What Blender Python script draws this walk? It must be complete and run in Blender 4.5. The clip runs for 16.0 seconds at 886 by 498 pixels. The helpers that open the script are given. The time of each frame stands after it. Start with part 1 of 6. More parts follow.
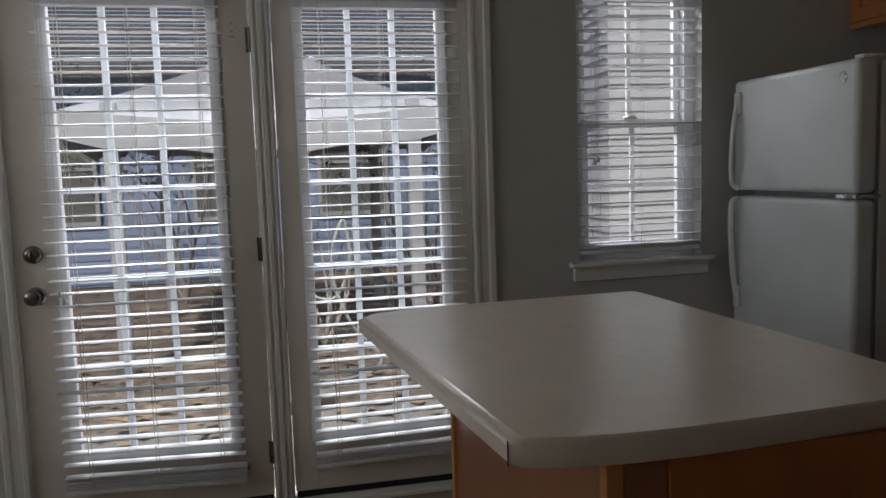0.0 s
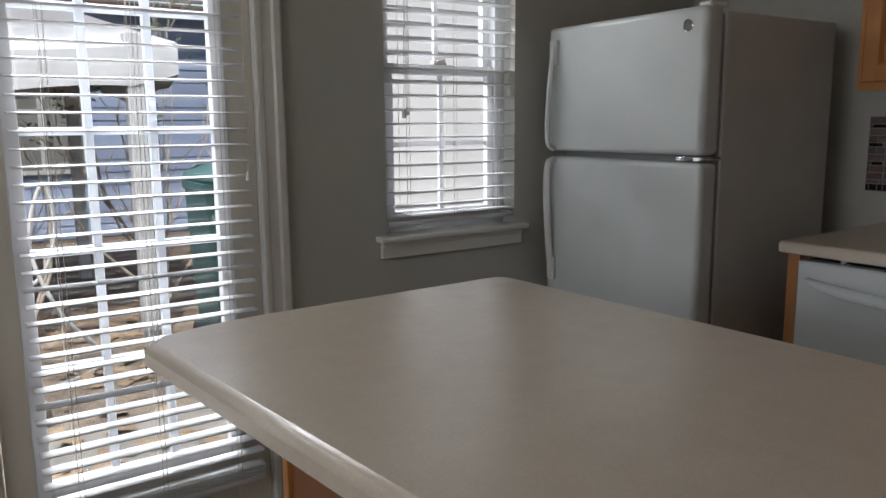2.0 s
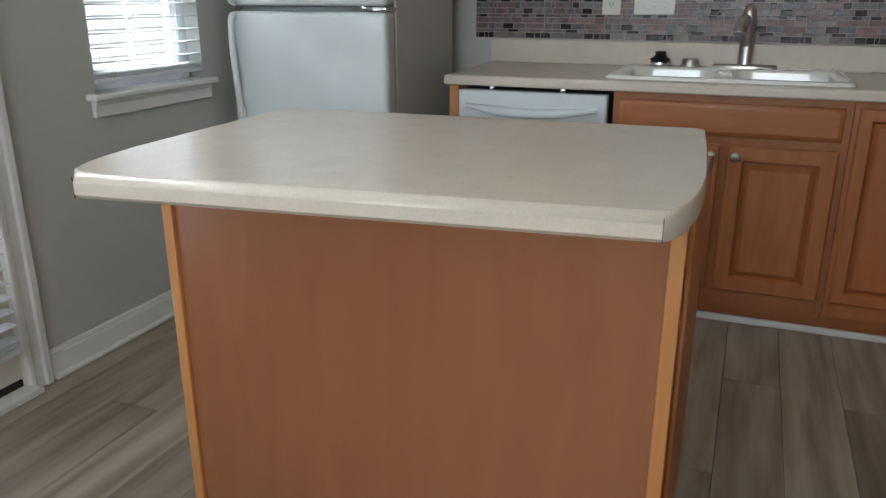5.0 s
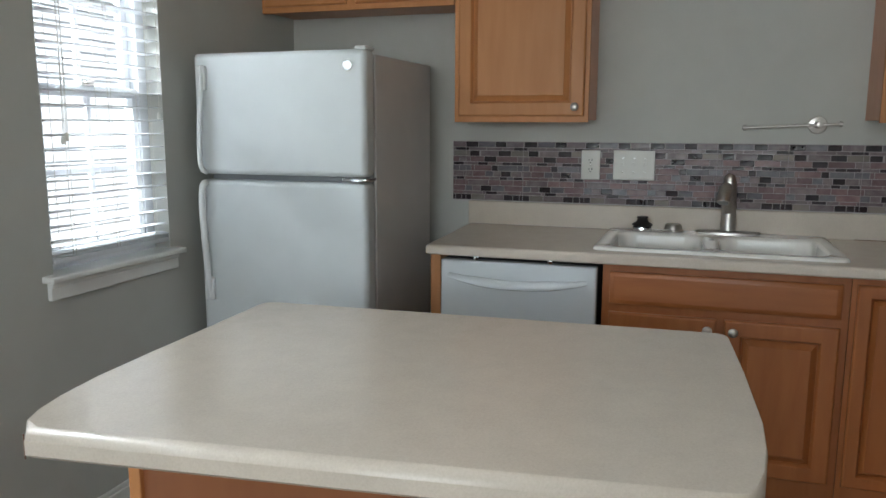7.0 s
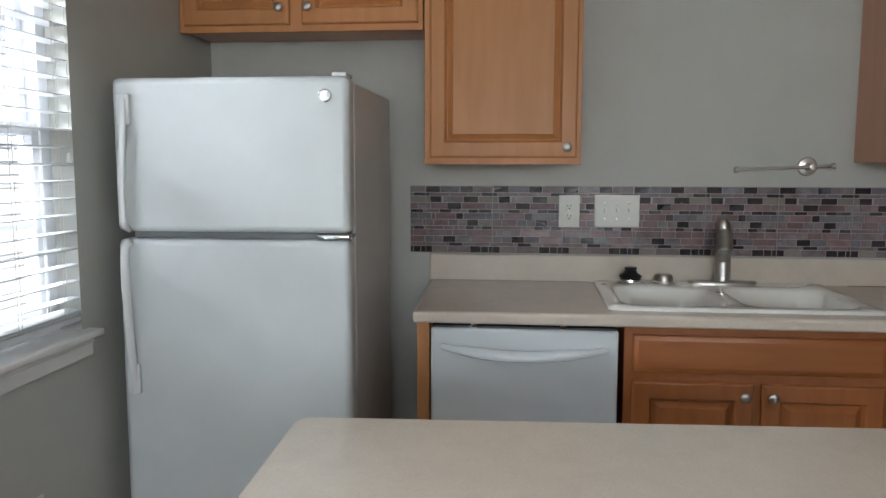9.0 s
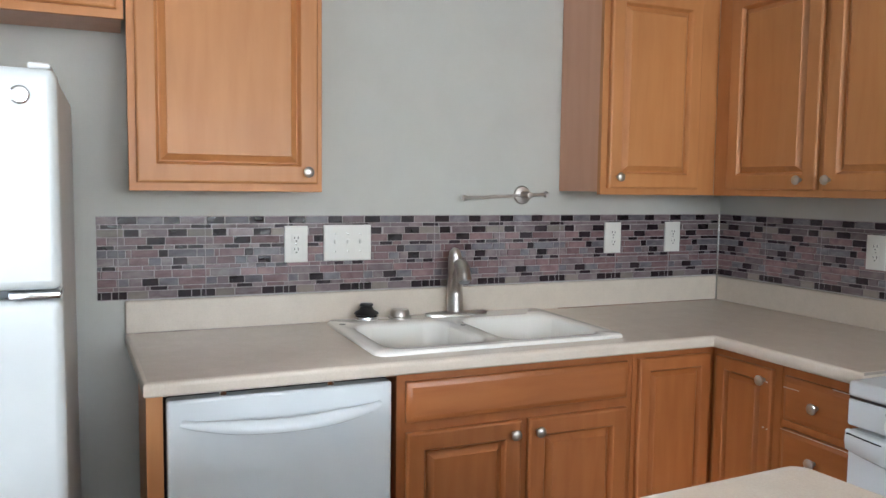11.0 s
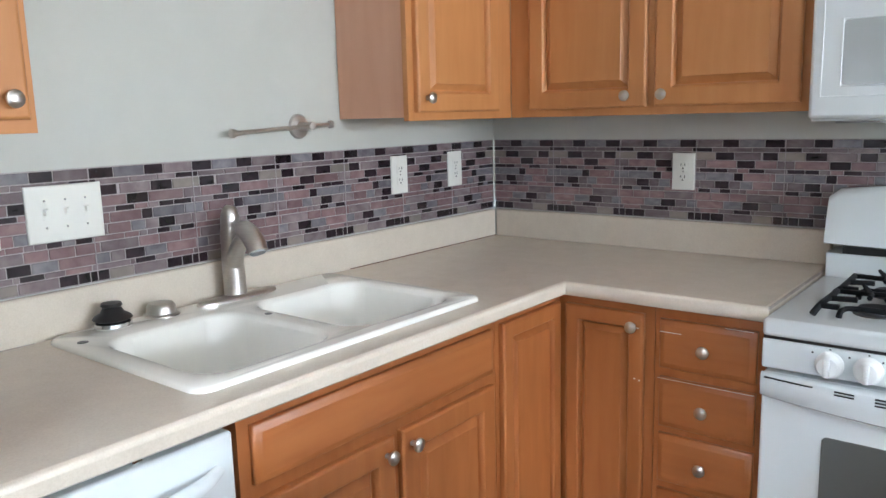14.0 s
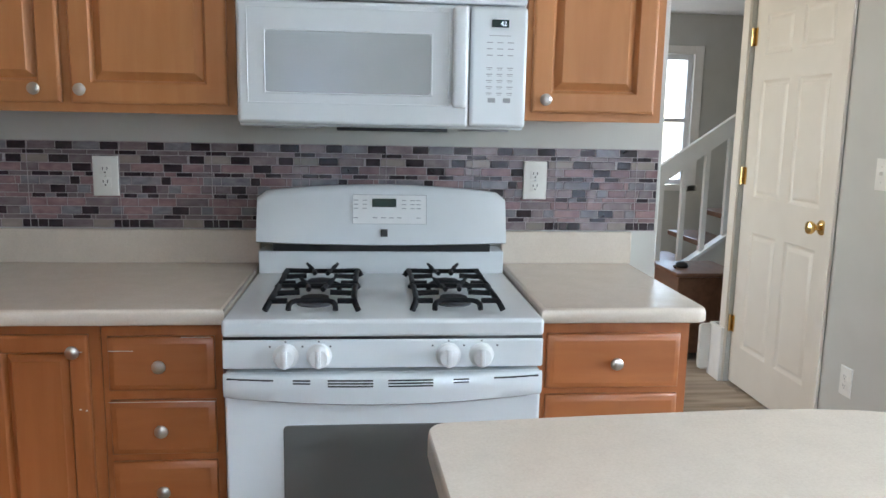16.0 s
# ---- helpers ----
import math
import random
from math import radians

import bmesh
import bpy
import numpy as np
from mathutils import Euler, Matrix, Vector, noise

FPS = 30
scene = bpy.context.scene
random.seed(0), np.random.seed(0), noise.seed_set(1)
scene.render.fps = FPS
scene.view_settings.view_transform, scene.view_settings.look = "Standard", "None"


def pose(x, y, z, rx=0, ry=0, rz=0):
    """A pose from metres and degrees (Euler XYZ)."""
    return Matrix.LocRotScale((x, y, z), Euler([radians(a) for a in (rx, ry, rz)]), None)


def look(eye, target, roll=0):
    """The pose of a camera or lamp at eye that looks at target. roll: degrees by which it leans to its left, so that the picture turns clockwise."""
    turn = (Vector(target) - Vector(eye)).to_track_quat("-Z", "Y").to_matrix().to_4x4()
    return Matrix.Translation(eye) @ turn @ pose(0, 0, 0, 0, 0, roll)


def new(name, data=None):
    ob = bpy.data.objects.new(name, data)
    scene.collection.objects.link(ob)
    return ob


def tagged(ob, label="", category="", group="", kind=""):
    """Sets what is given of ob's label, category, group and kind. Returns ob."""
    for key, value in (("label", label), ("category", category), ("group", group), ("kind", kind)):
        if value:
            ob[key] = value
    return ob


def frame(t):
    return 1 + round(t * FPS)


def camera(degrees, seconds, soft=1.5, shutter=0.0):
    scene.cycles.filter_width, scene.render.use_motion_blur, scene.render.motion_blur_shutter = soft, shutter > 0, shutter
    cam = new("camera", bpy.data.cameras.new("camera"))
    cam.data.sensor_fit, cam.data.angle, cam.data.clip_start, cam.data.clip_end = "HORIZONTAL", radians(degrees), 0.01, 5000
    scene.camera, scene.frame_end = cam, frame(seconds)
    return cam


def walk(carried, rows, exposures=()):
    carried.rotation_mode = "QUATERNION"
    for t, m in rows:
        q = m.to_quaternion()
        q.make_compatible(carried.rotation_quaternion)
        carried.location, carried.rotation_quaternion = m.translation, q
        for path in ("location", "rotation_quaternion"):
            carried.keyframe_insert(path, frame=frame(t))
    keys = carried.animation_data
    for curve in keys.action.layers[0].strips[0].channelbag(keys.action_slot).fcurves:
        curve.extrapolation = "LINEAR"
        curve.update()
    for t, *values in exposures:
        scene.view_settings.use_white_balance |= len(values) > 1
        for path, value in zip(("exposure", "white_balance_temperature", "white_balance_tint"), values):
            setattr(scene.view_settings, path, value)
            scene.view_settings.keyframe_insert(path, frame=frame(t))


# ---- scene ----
cam = camera(59.9, 16.0)
PATH = [
    (0, (1.619, 2.426, 1.301), (2.034, 4.371, 1.094), -1.9),
    (0.5, (1.664, 2.622, 1.31), (2.222, 4.527, 1.064), -1.5),
    (1, (1.661, 2.801, 1.296), (2.335, 4.665, 1.031), -0.6),
    (1.5, (1.619, 2.977, 1.304), (2.618, 4.688, 1.029), -0.0),
    (2, (1.539, 3.123, 1.282), (2.633, 4.765, 0.956), -0.5),
    (2.5, (1.445, 3.242, 1.272), (2.748, 4.723, 0.942), -0.9),
    (3, (1.24, 3.332, 1.258), (2.794, 4.536, 0.889), -1.5),
    (3.5, (1.104, 3.302, 1.244), (2.789, 4.271, 0.77), -1.2),
    (4, (0.947, 3.297, 1.257), (2.643, 4.142, 0.618), -0.6),
    (4.2, (0.91, 3.304, 1.206), (2.621, 4.115, 0.561), -0.5),
    (6.3, (0.802, 3.47, 1.287), (2.668, 3.997, 0.784), 0.2),
    (6.5, (0.839, 3.482, 1.317), (2.722, 4.04, 0.914), -0.3),
    (7, (0.99, 3.535, 1.359), (2.871, 4.155, 1.04), 0.2),
    (7.5, (1.09, 3.621, 1.374), (2.954, 4.305, 1.086), 1.0),
    (8, (1.19, 3.794, 1.363), (3.062, 4.474, 1.128), 0.7),
    (8.2, (1.227, 3.879, 1.372), (3.126, 4.473, 1.139), 0.5),
    (10.3, (1.578, 4.448, 1.374), (3.537, 4.077, 1.221), -0.3),
    (10.5, (1.636, 4.48, 1.388), (3.572, 4.003, 1.228), -0.4),
    (11, (1.757, 4.557, 1.394), (3.587, 3.769, 1.232), 0.7),
    (11.5, (1.843, 4.681, 1.397), (3.485, 3.555, 1.202), 1.2),
    (12, (1.945, 4.719, 1.388), (3.495, 3.482, 1.134), 1.1),
    (12.5, (2.149, 4.684, 1.391), (3.672, 3.417, 1.117), 0.6),
    (13, (2.35, 4.684, 1.38), (3.852, 3.396, 1.091), 0.4),
    (13.5, (2.54, 4.697, 1.387), (3.945, 3.308, 1.078), -1.6),
    (14, (2.644, 4.607, 1.383), (3.878, 3.07, 1.043), -1.5),
    (14.5, (2.709, 4.55, 1.377), (3.595, 2.793, 1.022), -0.1),
    (15, (2.822, 4.558, 1.383), (3.299, 2.652, 1.014), 0.6),
    (15.5, (2.859, 4.569, 1.388), (3.054, 2.613, 1.019), -0.0),
    (16, (2.806, 4.555, 1.362), (2.62, 2.59, 1.038), 1.1),
]
EXPOSURES = [(0, -0.65, 6750, 16), (1.0, -0.33, 6750, 17), (2.0, 0.08, 6750, 15), (2.6, 0.35, 6750, 12), (3.2, 0.85, 6650, 12), (4.0, 1.35, 6350, 9), (6.5, 1.2, 6250, 8), (8.0, 1.15, 6350, 10), (10.5, 1.95, 6250, 12), (11.5, 2.53, 6080, 12), (12.5, 2.67, 6030, 12), (14.0, 2.68, 5980, 10), (15.0, 2.48, 5850, 9), (16.0, 2.38, 5800, 9)]
walk(cam, [(t, look(eye, target, roll)) for t, eye, target, roll in PATH], EXPOSURES)

# ---- world and light ----
SUN_ELEV, SUN_AZ = 48.0, 205.0   # degrees; azimuth clockwise from +y
world = bpy.data.worlds.new("sky_world")
scene.world = world
world.use_nodes = True
wn, wl = world.node_tree.nodes, world.node_tree.links
sky = wn.new("ShaderNodeTexSky")
sky.sky_type, sky.sun_disc = "NISHITA", False
sky.sun_elevation, sky.sun_rotation = radians(SUN_ELEV), radians(SUN_AZ)
wl.new(sky.outputs[0], wn["Background"].inputs[0])
wn["Background"].inputs[1].default_value = 0.15
sun_data = bpy.data.lights.new("sun", "SUN")
sun_data.energy, sun_data.angle, sun_data.color = 5.0, radians(0.5), (1.0, 0.95, 0.88)
sun = new("sun", sun_data)
sd = Vector((math.sin(radians(SUN_AZ)) * math.cos(radians(SUN_ELEV)), math.cos(radians(SUN_AZ)) * math.cos(radians(SUN_ELEV)), math.sin(radians(SUN_ELEV))))
sun.matrix_world = look(sd * 30, (0, 0, 0))


def area_lamp(name, eye, target, w, h, power, color=(0.93, 0.97, 1.0)):
    d = bpy.data.lights.new(name, "AREA")
    d.shape, d.size, d.size_y, d.energy, d.color = "RECTANGLE", w, h, power, color
    ob = new(name, d)
    ob.matrix_world = look(eye, target)
    return ob


# added fill lamp in an unseen west opening; daylight through the hall's window
area_lamp("west_fill", (-1.82, 3.75, 1.74), (1.4, 3.75, 4.0), 2.5, 0.95, 32, (0.92, 0.97, 1.0))
area_lamp("daylight_hall_window", (0.12, -3.05, 1.45), (0.12, 0, 1.2), 0.8, 1.2, 1.3)
# warm fill added to brighten the closet door, no window known there
area_lamp("hall_east_fill", (3.18, 0.10, 1.50), (0.5, 0.6, 1.0), 1.3, 1.2, 6.5, (1.0, 0.87, 0.70))
area_lamp("daylight_french_doors", (1.55, 7.7, 3.25), (1.55, 4.4, 0.75), 2.8, 1.2, 460, (0.90, 0.96, 1.0))
area_lamp("daylight_kitchen_window", (3.5, 7.5, 3.05), (3.1, 4.6, 1.0), 1.0, 0.8, 8)

# ---- materials ----


def material(name, color, rough=0.5, metal=0.0, coat=0.0, spec=0.5):
    m = bpy.data.materials.new(name)
    m.use_nodes = True
    b = m.node_tree.nodes["Principled BSDF"]
    b.inputs["Base Color"].default_value = (*color, 1)
    b.inputs["Roughness"].default_value = rough
    b.inputs["Metallic"].default_value = metal
    b.inputs["Coat Weight"].default_value = coat
    b.inputs["Coat Roughness"].default_value = 0.12
    b.inputs["Specular IOR Level"].default_value = spec
    return m


def textured(name, colors, scale, stretch=(1, 1, 1), rough=(0.4, 0.6), bump=0.1, bump_scale=None, coat=0.0, metal=0.0, detail=6, spots=None, per_object=0.0, stain=0.0, bump_dist=0.002):
    """Noise between colours at two scales, with roughness and relief that follow finer noise."""
    m = material(name, colors[0], rough[0], metal, coat)
    n, l = m.node_tree.nodes, m.node_tree.links
    b = n["Principled BSDF"]
    tc = n.new("ShaderNodeTexCoord")
    mp = n.new("ShaderNodeMapping")
    mp.inputs["Scale"].default_value = stretch
    l.new(tc.outputs["Object"], mp.inputs[0])
    if per_object:
        oi = n.new("ShaderNodeObjectInfo")
        sc = n.new("ShaderNodeMath")
        sc.operation, sc.inputs[1].default_value = "MULTIPLY", 37.0
        l.new(oi.outputs["Random"], sc.inputs[0])
        cx = n.new("ShaderNodeCombineXYZ")
        for k in range(3):
            l.new(sc.outputs[0], cx.inputs[k])
        l.new(cx.outputs[0], mp.inputs["Location"])
    t = n.new("ShaderNodeTexNoise")
    t.inputs["Scale"].default_value, t.inputs["Detail"].default_value = scale, detail
    t.inputs["Distortion"].default_value = 0.4
    l.new(mp.outputs[0], t.inputs["Vector"])
    ramp = n.new("ShaderNodeValToRGB")
    els = ramp.color_ramp.elements
    while len(els) < len(colors):
        els.new(0.5)
    for k, c in enumerate(colors):
        els[k].position = 0.3 + 0.4 * k / max(1, len(colors) - 1)
        els[k].color = (*c, 1)
    l.new(t.outputs["Fac"], ramp.inputs[0])
    col = ramp.outputs[0]
    hsv = n.new("ShaderNodeHueSaturation")
    l.new(col, hsv.inputs["Color"])
    big = n.new("ShaderNodeTexNoise")
    big.inputs["Scale"].default_value, big.inputs["Detail"].default_value = max(0.8, scale * 0.07), 3
    l.new(tc.outputs["Object"], big.inputs["Vector"])
    mr = n.new("ShaderNodeMapRange")
    mr.inputs["From Min"].default_value, mr.inputs["From Max"].default_value = 0.3, 0.7
    mr.inputs["To Min"].default_value, mr.inputs["To Max"].default_value = 1 - max(stain, 0.03), 1 + max(stain, 0.03)
    l.new(big.outputs["Fac"], mr.inputs[0])
    val = mr.outputs[0]
    if per_object:
        pr = n.new("ShaderNodeMapRange")
        pr.inputs["To Min"].default_value, pr.inputs["To Max"].default_value = 1 - per_object, 1 + per_object
        l.new(oi.outputs["Random"], pr.inputs[0])
        mu = n.new("ShaderNodeMath")
        mu.operation = "MULTIPLY"
        l.new(val, mu.inputs[0]), l.new(pr.outputs[0], mu.inputs[1])
        val = mu.outputs[0]
    l.new(val, hsv.inputs["Value"])
    col = hsv.outputs[0]
    if spots:
        sp = n.new("ShaderNodeTexNoise")
        sp.inputs["Scale"].default_value, sp.inputs["Detail"].default_value = spots[0], 2
        l.new(tc.outputs["Object"], sp.inputs["Vector"])
        sr = n.new("ShaderNodeValToRGB")
        sr.color_ramp.elements[0].position, sr.color_ramp.elements[1].position = spots[1], spots[1] + 0.06
        l.new(sp.outputs["Fac"], sr.inputs[0])
        mix = n.new("ShaderNodeMixRGB")
        mix.inputs[2].default_value = (*spots[2], 1)
        l.new(sr.outputs[0], mix.inputs[0]), l.new(col, mix.inputs[1])
        col = mix.outputs[0]
    l.new(col, b.inputs["Base Color"])
    fine = n.new("ShaderNodeTexNoise")
    fine.inputs["Scale"].default_value, fine.inputs["Detail"].default_value = bump_scale or scale * 3, 4
    l.new(mp.outputs[0] if bump_scale is None else tc.outputs["Object"], fine.inputs["Vector"])
    rr = n.new("ShaderNodeMapRange")
    rr.inputs["To Min"].default_value, rr.inputs["To Max"].default_value = rough
    l.new(fine.outputs["Fac"], rr.inputs[0]), l.new(rr.outputs[0], b.inputs["Roughness"])
    bp = n.new("ShaderNodeBump")
    bp.inputs["Strength"].default_value, bp.inputs["Distance"].default_value = bump, bump_dist
    l.new(fine.outputs["Fac"], bp.inputs["Height"]), l.new(bp.outputs[0], b.inputs["Normal"])
    return m


WALL = textured("wall_paint", [(0.495, 0.495, 0.455), (0.525, 0.525, 0.485)], 6, rough=(0.55, 0.7), bump=0.12, bump_scale=160, stain=0.03)
CEIL = textured("ceiling_paint", [(0.78, 0.78, 0.76), (0.82, 0.82, 0.80)], 8, rough=(0.8, 0.9), bump=0.3, bump_scale=90)
TRIM = textured("white_trim_paint", [(0.74, 0.73, 0.69), (0.79, 0.78, 0.74)], 9, rough=(0.3, 0.45), bump=0.08, bump_scale=60, stain=0.04)
DOOR_PAINT = textured("door_paint", [(0.68, 0.635, 0.55), (0.72, 0.675, 0.59)], 7, rough=(0.32, 0.48), bump=0.1, bump_scale=70, stain=0.05)
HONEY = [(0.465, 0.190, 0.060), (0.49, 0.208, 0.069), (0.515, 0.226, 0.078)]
# base units: redder than HONEY, with aging and warm floor bounce in the colour
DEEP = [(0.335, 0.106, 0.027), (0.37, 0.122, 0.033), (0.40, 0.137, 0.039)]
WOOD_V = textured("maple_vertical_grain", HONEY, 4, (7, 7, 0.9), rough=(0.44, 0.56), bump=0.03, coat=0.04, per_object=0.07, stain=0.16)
BASE_V = textured("deep_maple_vertical_grain", DEEP, 4, (7, 7, 0.9), rough=(0.34, 0.48), bump=0.06, coat=0.08, per_object=0.07, stain=0.16)
BASE_H = textured("deep_maple_horizontal_grain", DEEP, 4, (0.9, 0.9, 7), rough=(0.34, 0.48), bump=0.06, coat=0.08, per_object=0.07, stain=0.16)
WOOD_H = textured("maple_horizontal_grain", HONEY, 4, (0.9, 0.9, 7), rough=(0.44, 0.56), bump=0.03, coat=0.04, per_object=0.07, stain=0.16)
VENEER = textured("cherry_veneer_panel", [(0.262, 0.095, 0.039), (0.278, 0.104, 0.043), (0.292, 0.112, 0.047)], 4, (3.5, 3.5, 0.6), rough=(0.30, 0.40), bump=0.03, coat=0.3, stain=0.14)
SIDE_VENEER = textured("cabinet_side_veneer", [(0.56, 0.30, 0.19), (0.60, 0.33, 0.215)], 5, (5, 5, 0.6), rough=(0.4, 0.5), bump=0.05, stain=0.06)
LAMINATE = textured("beige_laminate", [(0.615, 0.535, 0.44), (0.645, 0.565, 0.47), (0.67, 0.59, 0.495)], 260, rough=(0.20, 0.30), bump=0.03, bump_scale=500, stain=0.02, detail=3)
APPLIANCE = textured("white_enamel", [(0.67, 0.705, 0.715), (0.71, 0.745, 0.755)], 4, rough=(0.18, 0.28), bump=0.0, bump_scale=300, coat=0.3)
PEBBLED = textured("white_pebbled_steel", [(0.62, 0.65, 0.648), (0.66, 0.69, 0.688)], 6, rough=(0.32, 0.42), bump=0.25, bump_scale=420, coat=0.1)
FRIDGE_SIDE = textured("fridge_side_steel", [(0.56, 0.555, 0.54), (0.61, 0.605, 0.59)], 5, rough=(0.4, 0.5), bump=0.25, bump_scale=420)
WHITE_PLASTIC = material("white_plastic", (0.78, 0.79, 0.78), 0.32)
GREY_PLASTIC = material("grey_plastic", (0.33, 0.34, 0.35), 0.4)
PORCELAIN = textured("cream_porcelain", [(0.85, 0.825, 0.76), (0.88, 0.855, 0.79)], 5, rough=(0.08, 0.16), bump=0.0, bump_scale=50, coat=0.5)
NICKEL = textured("brushed_nickel", [(0.50, 0.47, 0.44), (0.58, 0.55, 0.51)], 30, (1, 1, 12), rough=(0.25, 0.38), bump=0.03, metal=1.0)
DARK_NICKEL = material("dark_nickel", (0.22, 0.21, 0.20), 0.22, 1.0)
CHROME = material("chrome", (0.75, 0.76, 0.77), 0.12, 1.0)
BRASS = material("polished_brass", (0.78, 0.55, 0.22), 0.2, 1.0)
BLACK_IRON = textured("black_cast_iron", [(0.005, 0.0055, 0.007), (0.011, 0.012, 0.014)], 40, rough=(0.5, 0.65), bump=0.2)
BLACK = material("black_plastic", (0.012, 0.012, 0.013), 0.4)
DARK_GAP = material("dark_gap", (0.02, 0.019, 0.018), 0.8)
OVEN_GLASS = material("oven_glass", (0.125, 0.128, 0.123), 0.12, 0, 0.6)
MW_GLASS = textured("microwave_window_mesh", [(0.40, 0.425, 0.43), (0.44, 0.465, 0.47)], 3, rough=(0.05, 0.08), bump=0.0, bump_scale=200, coat=0.8)
INK = material("grey_print", (0.30, 0.31, 0.32), 0.5)
DISPLAY = material("display_glass", (0.012, 0.03, 0.025), 0.1, 0, 0.5)
ALMOND = textured("switch_plate_plastic", [(0.72, 0.71, 0.66), (0.75, 0.74, 0.69)], 12, rough=(0.3, 0.4), bump=0.02)
SLAT = textured("blind_slat_white", [(0.66, 0.67, 0.68), (0.72, 0.73, 0.74)], 9, rough=(0.35, 0.5), bump=0.04, stain=0.05)
CORD = material("blind_cord", (0.62, 0.60, 0.55), 0.8)
VINYL = material("window_vinyl_white", (0.72, 0.73, 0.75), 0.35)
GRILLE = material("door_grille_white", (0.80, 0.82, 0.84), 0.4)
gn, gl_ = GRILLE.node_tree.nodes, GRILLE.node_tree.links
g_tr, g_mx = gn.new("ShaderNodeBsdfTranslucent"), gn.new("ShaderNodeMixShader")
g_tr.inputs[0].default_value = (0.85, 0.88, 0.92, 1)
g_mx.inputs[0].default_value = 0.45   # thin vinyl lets daylight through
gl_.new(gn["Principled BSDF"].outputs[0], g_mx.inputs[1]), gl_.new(g_tr.outputs[0], g_mx.inputs[2])
gl_.new(g_mx.outputs[0], gn["Material Output"].inputs[0])
GROUT = textured("pale_grout", [(0.33, 0.285, 0.285), (0.42, 0.375, 0.37)], 40, rough=(0.18, 0.35), bump=0.1)


def tile_material(name, colors):
    m = textured(name, colors, 26, (1, 1, 2.5), rough=(0.12, 0.22), bump=0.35, bump_scale=30, coat=0.45, per_object=0.20, stain=0.26, bump_dist=0.006)
    m.node_tree.nodes["Principled BSDF"].inputs["Coat Roughness"].default_value = 0.03
    m.node_tree.nodes["Principled BSDF"].inputs["Specular IOR Level"].default_value = 0.2
    return m


TILE = {
    "p": tile_material("mauve_gel_tile", [(0.175, 0.105, 0.108), (0.220, 0.140, 0.143), (0.27, 0.182, 0.183)]),
    "m": tile_material("grey_mauve_gel_tile", [(0.155, 0.115, 0.122), (0.205, 0.158, 0.165), (0.255, 0.21, 0.212)]),
    "g": tile_material("slate_grey_gel_tile", [(0.130, 0.118, 0.135), (0.178, 0.165, 0.182), (0.23, 0.212, 0.222)]),
    "n": tile_material("taupe_gel_tile", [(0.22, 0.188, 0.168), (0.27, 0.232, 0.208)]),
    "k": tile_material("plum_black_gel_tile", [(0.012, 0.008, 0.010), (0.036, 0.022, 0.028)]),
}


# glossy sheet edge, its pale colour standing in for glints
GEL_EDGE = textured("gel_edge_glint", [(0.36, 0.31, 0.315), (0.48, 0.43, 0.43)], 60, rough=(0.06, 0.14), bump=0.4, bump_scale=70, coat=1.0)


def glass_material(name, tint=(1, 1, 1)):
    m = bpy.data.materials.new(name)
    m.use_nodes = True
    n, l = m.node_tree.nodes, m.node_tree.links
    tr, gl, mx = n.new("ShaderNodeBsdfTransparent"), n.new("ShaderNodeBsdfGlossy"), n.new("ShaderNodeMixShader")
    tr.inputs[0].default_value = (*tint, 1)
    gl.inputs["Roughness"].default_value = 0.03
    mx.inputs[0].default_value = 0.035
    l.new(tr.outputs[0], mx.inputs[1]), l.new(gl.outputs[0], mx.inputs[2])
    l.new(mx.outputs[0], n["Material Output"].inputs[0])
    return m


GLASS = glass_material("window_glass", (0.93, 0.95, 0.95))


def plank_material():
    m = textured("vinyl_plank_oak", [(0.185, 0.138, 0.096), (0.31, 0.245, 0.182), (0.40, 0.328, 0.252)], 3.2, (0.55, 6, 6), rough=(0.38, 0.55), bump=0.12, per_object=0.14, stain=0.16, detail=9)
    n, l = m.node_tree.nodes, m.node_tree.links
    b = n["Principled BSDF"]
    src = b.inputs["Base Color"].links[0].from_socket
    tc = n.new("ShaderNodeTexCoord")
    mp = n.new("ShaderNodeMapping")
    mp.inputs["Scale"].default_value = (1.0, 3.0, 1.0)
    l.new(tc.outputs["Object"], mp.inputs[0])
    v = n.new("ShaderNodeTexVoronoi")
    v.inputs["Scale"].default_value = 2.2
    l.new(mp.outputs[0], v.inputs["Vector"])
    r = n.new("ShaderNodeValToRGB")
    r.color_ramp.elements[0].position, r.color_ramp.elements[1].position = 0.02, 0.11
    r.color_ramp.elements[0].color, r.color_ramp.elements[1].color = (0.32, 0.27, 0.23, 1), (1, 1, 1, 1)
    l.new(v.outputs["Distance"], r.inputs[0])
    mx = n.new("ShaderNodeMixRGB")
    mx.blend_type, mx.inputs[0].default_value = "MULTIPLY", 0.85
    l.new(src, mx.inputs[1]), l.new(r.outputs[0], mx.inputs[2])
    l.new(mx.outputs[0], b.inputs["Base Color"])
    return m


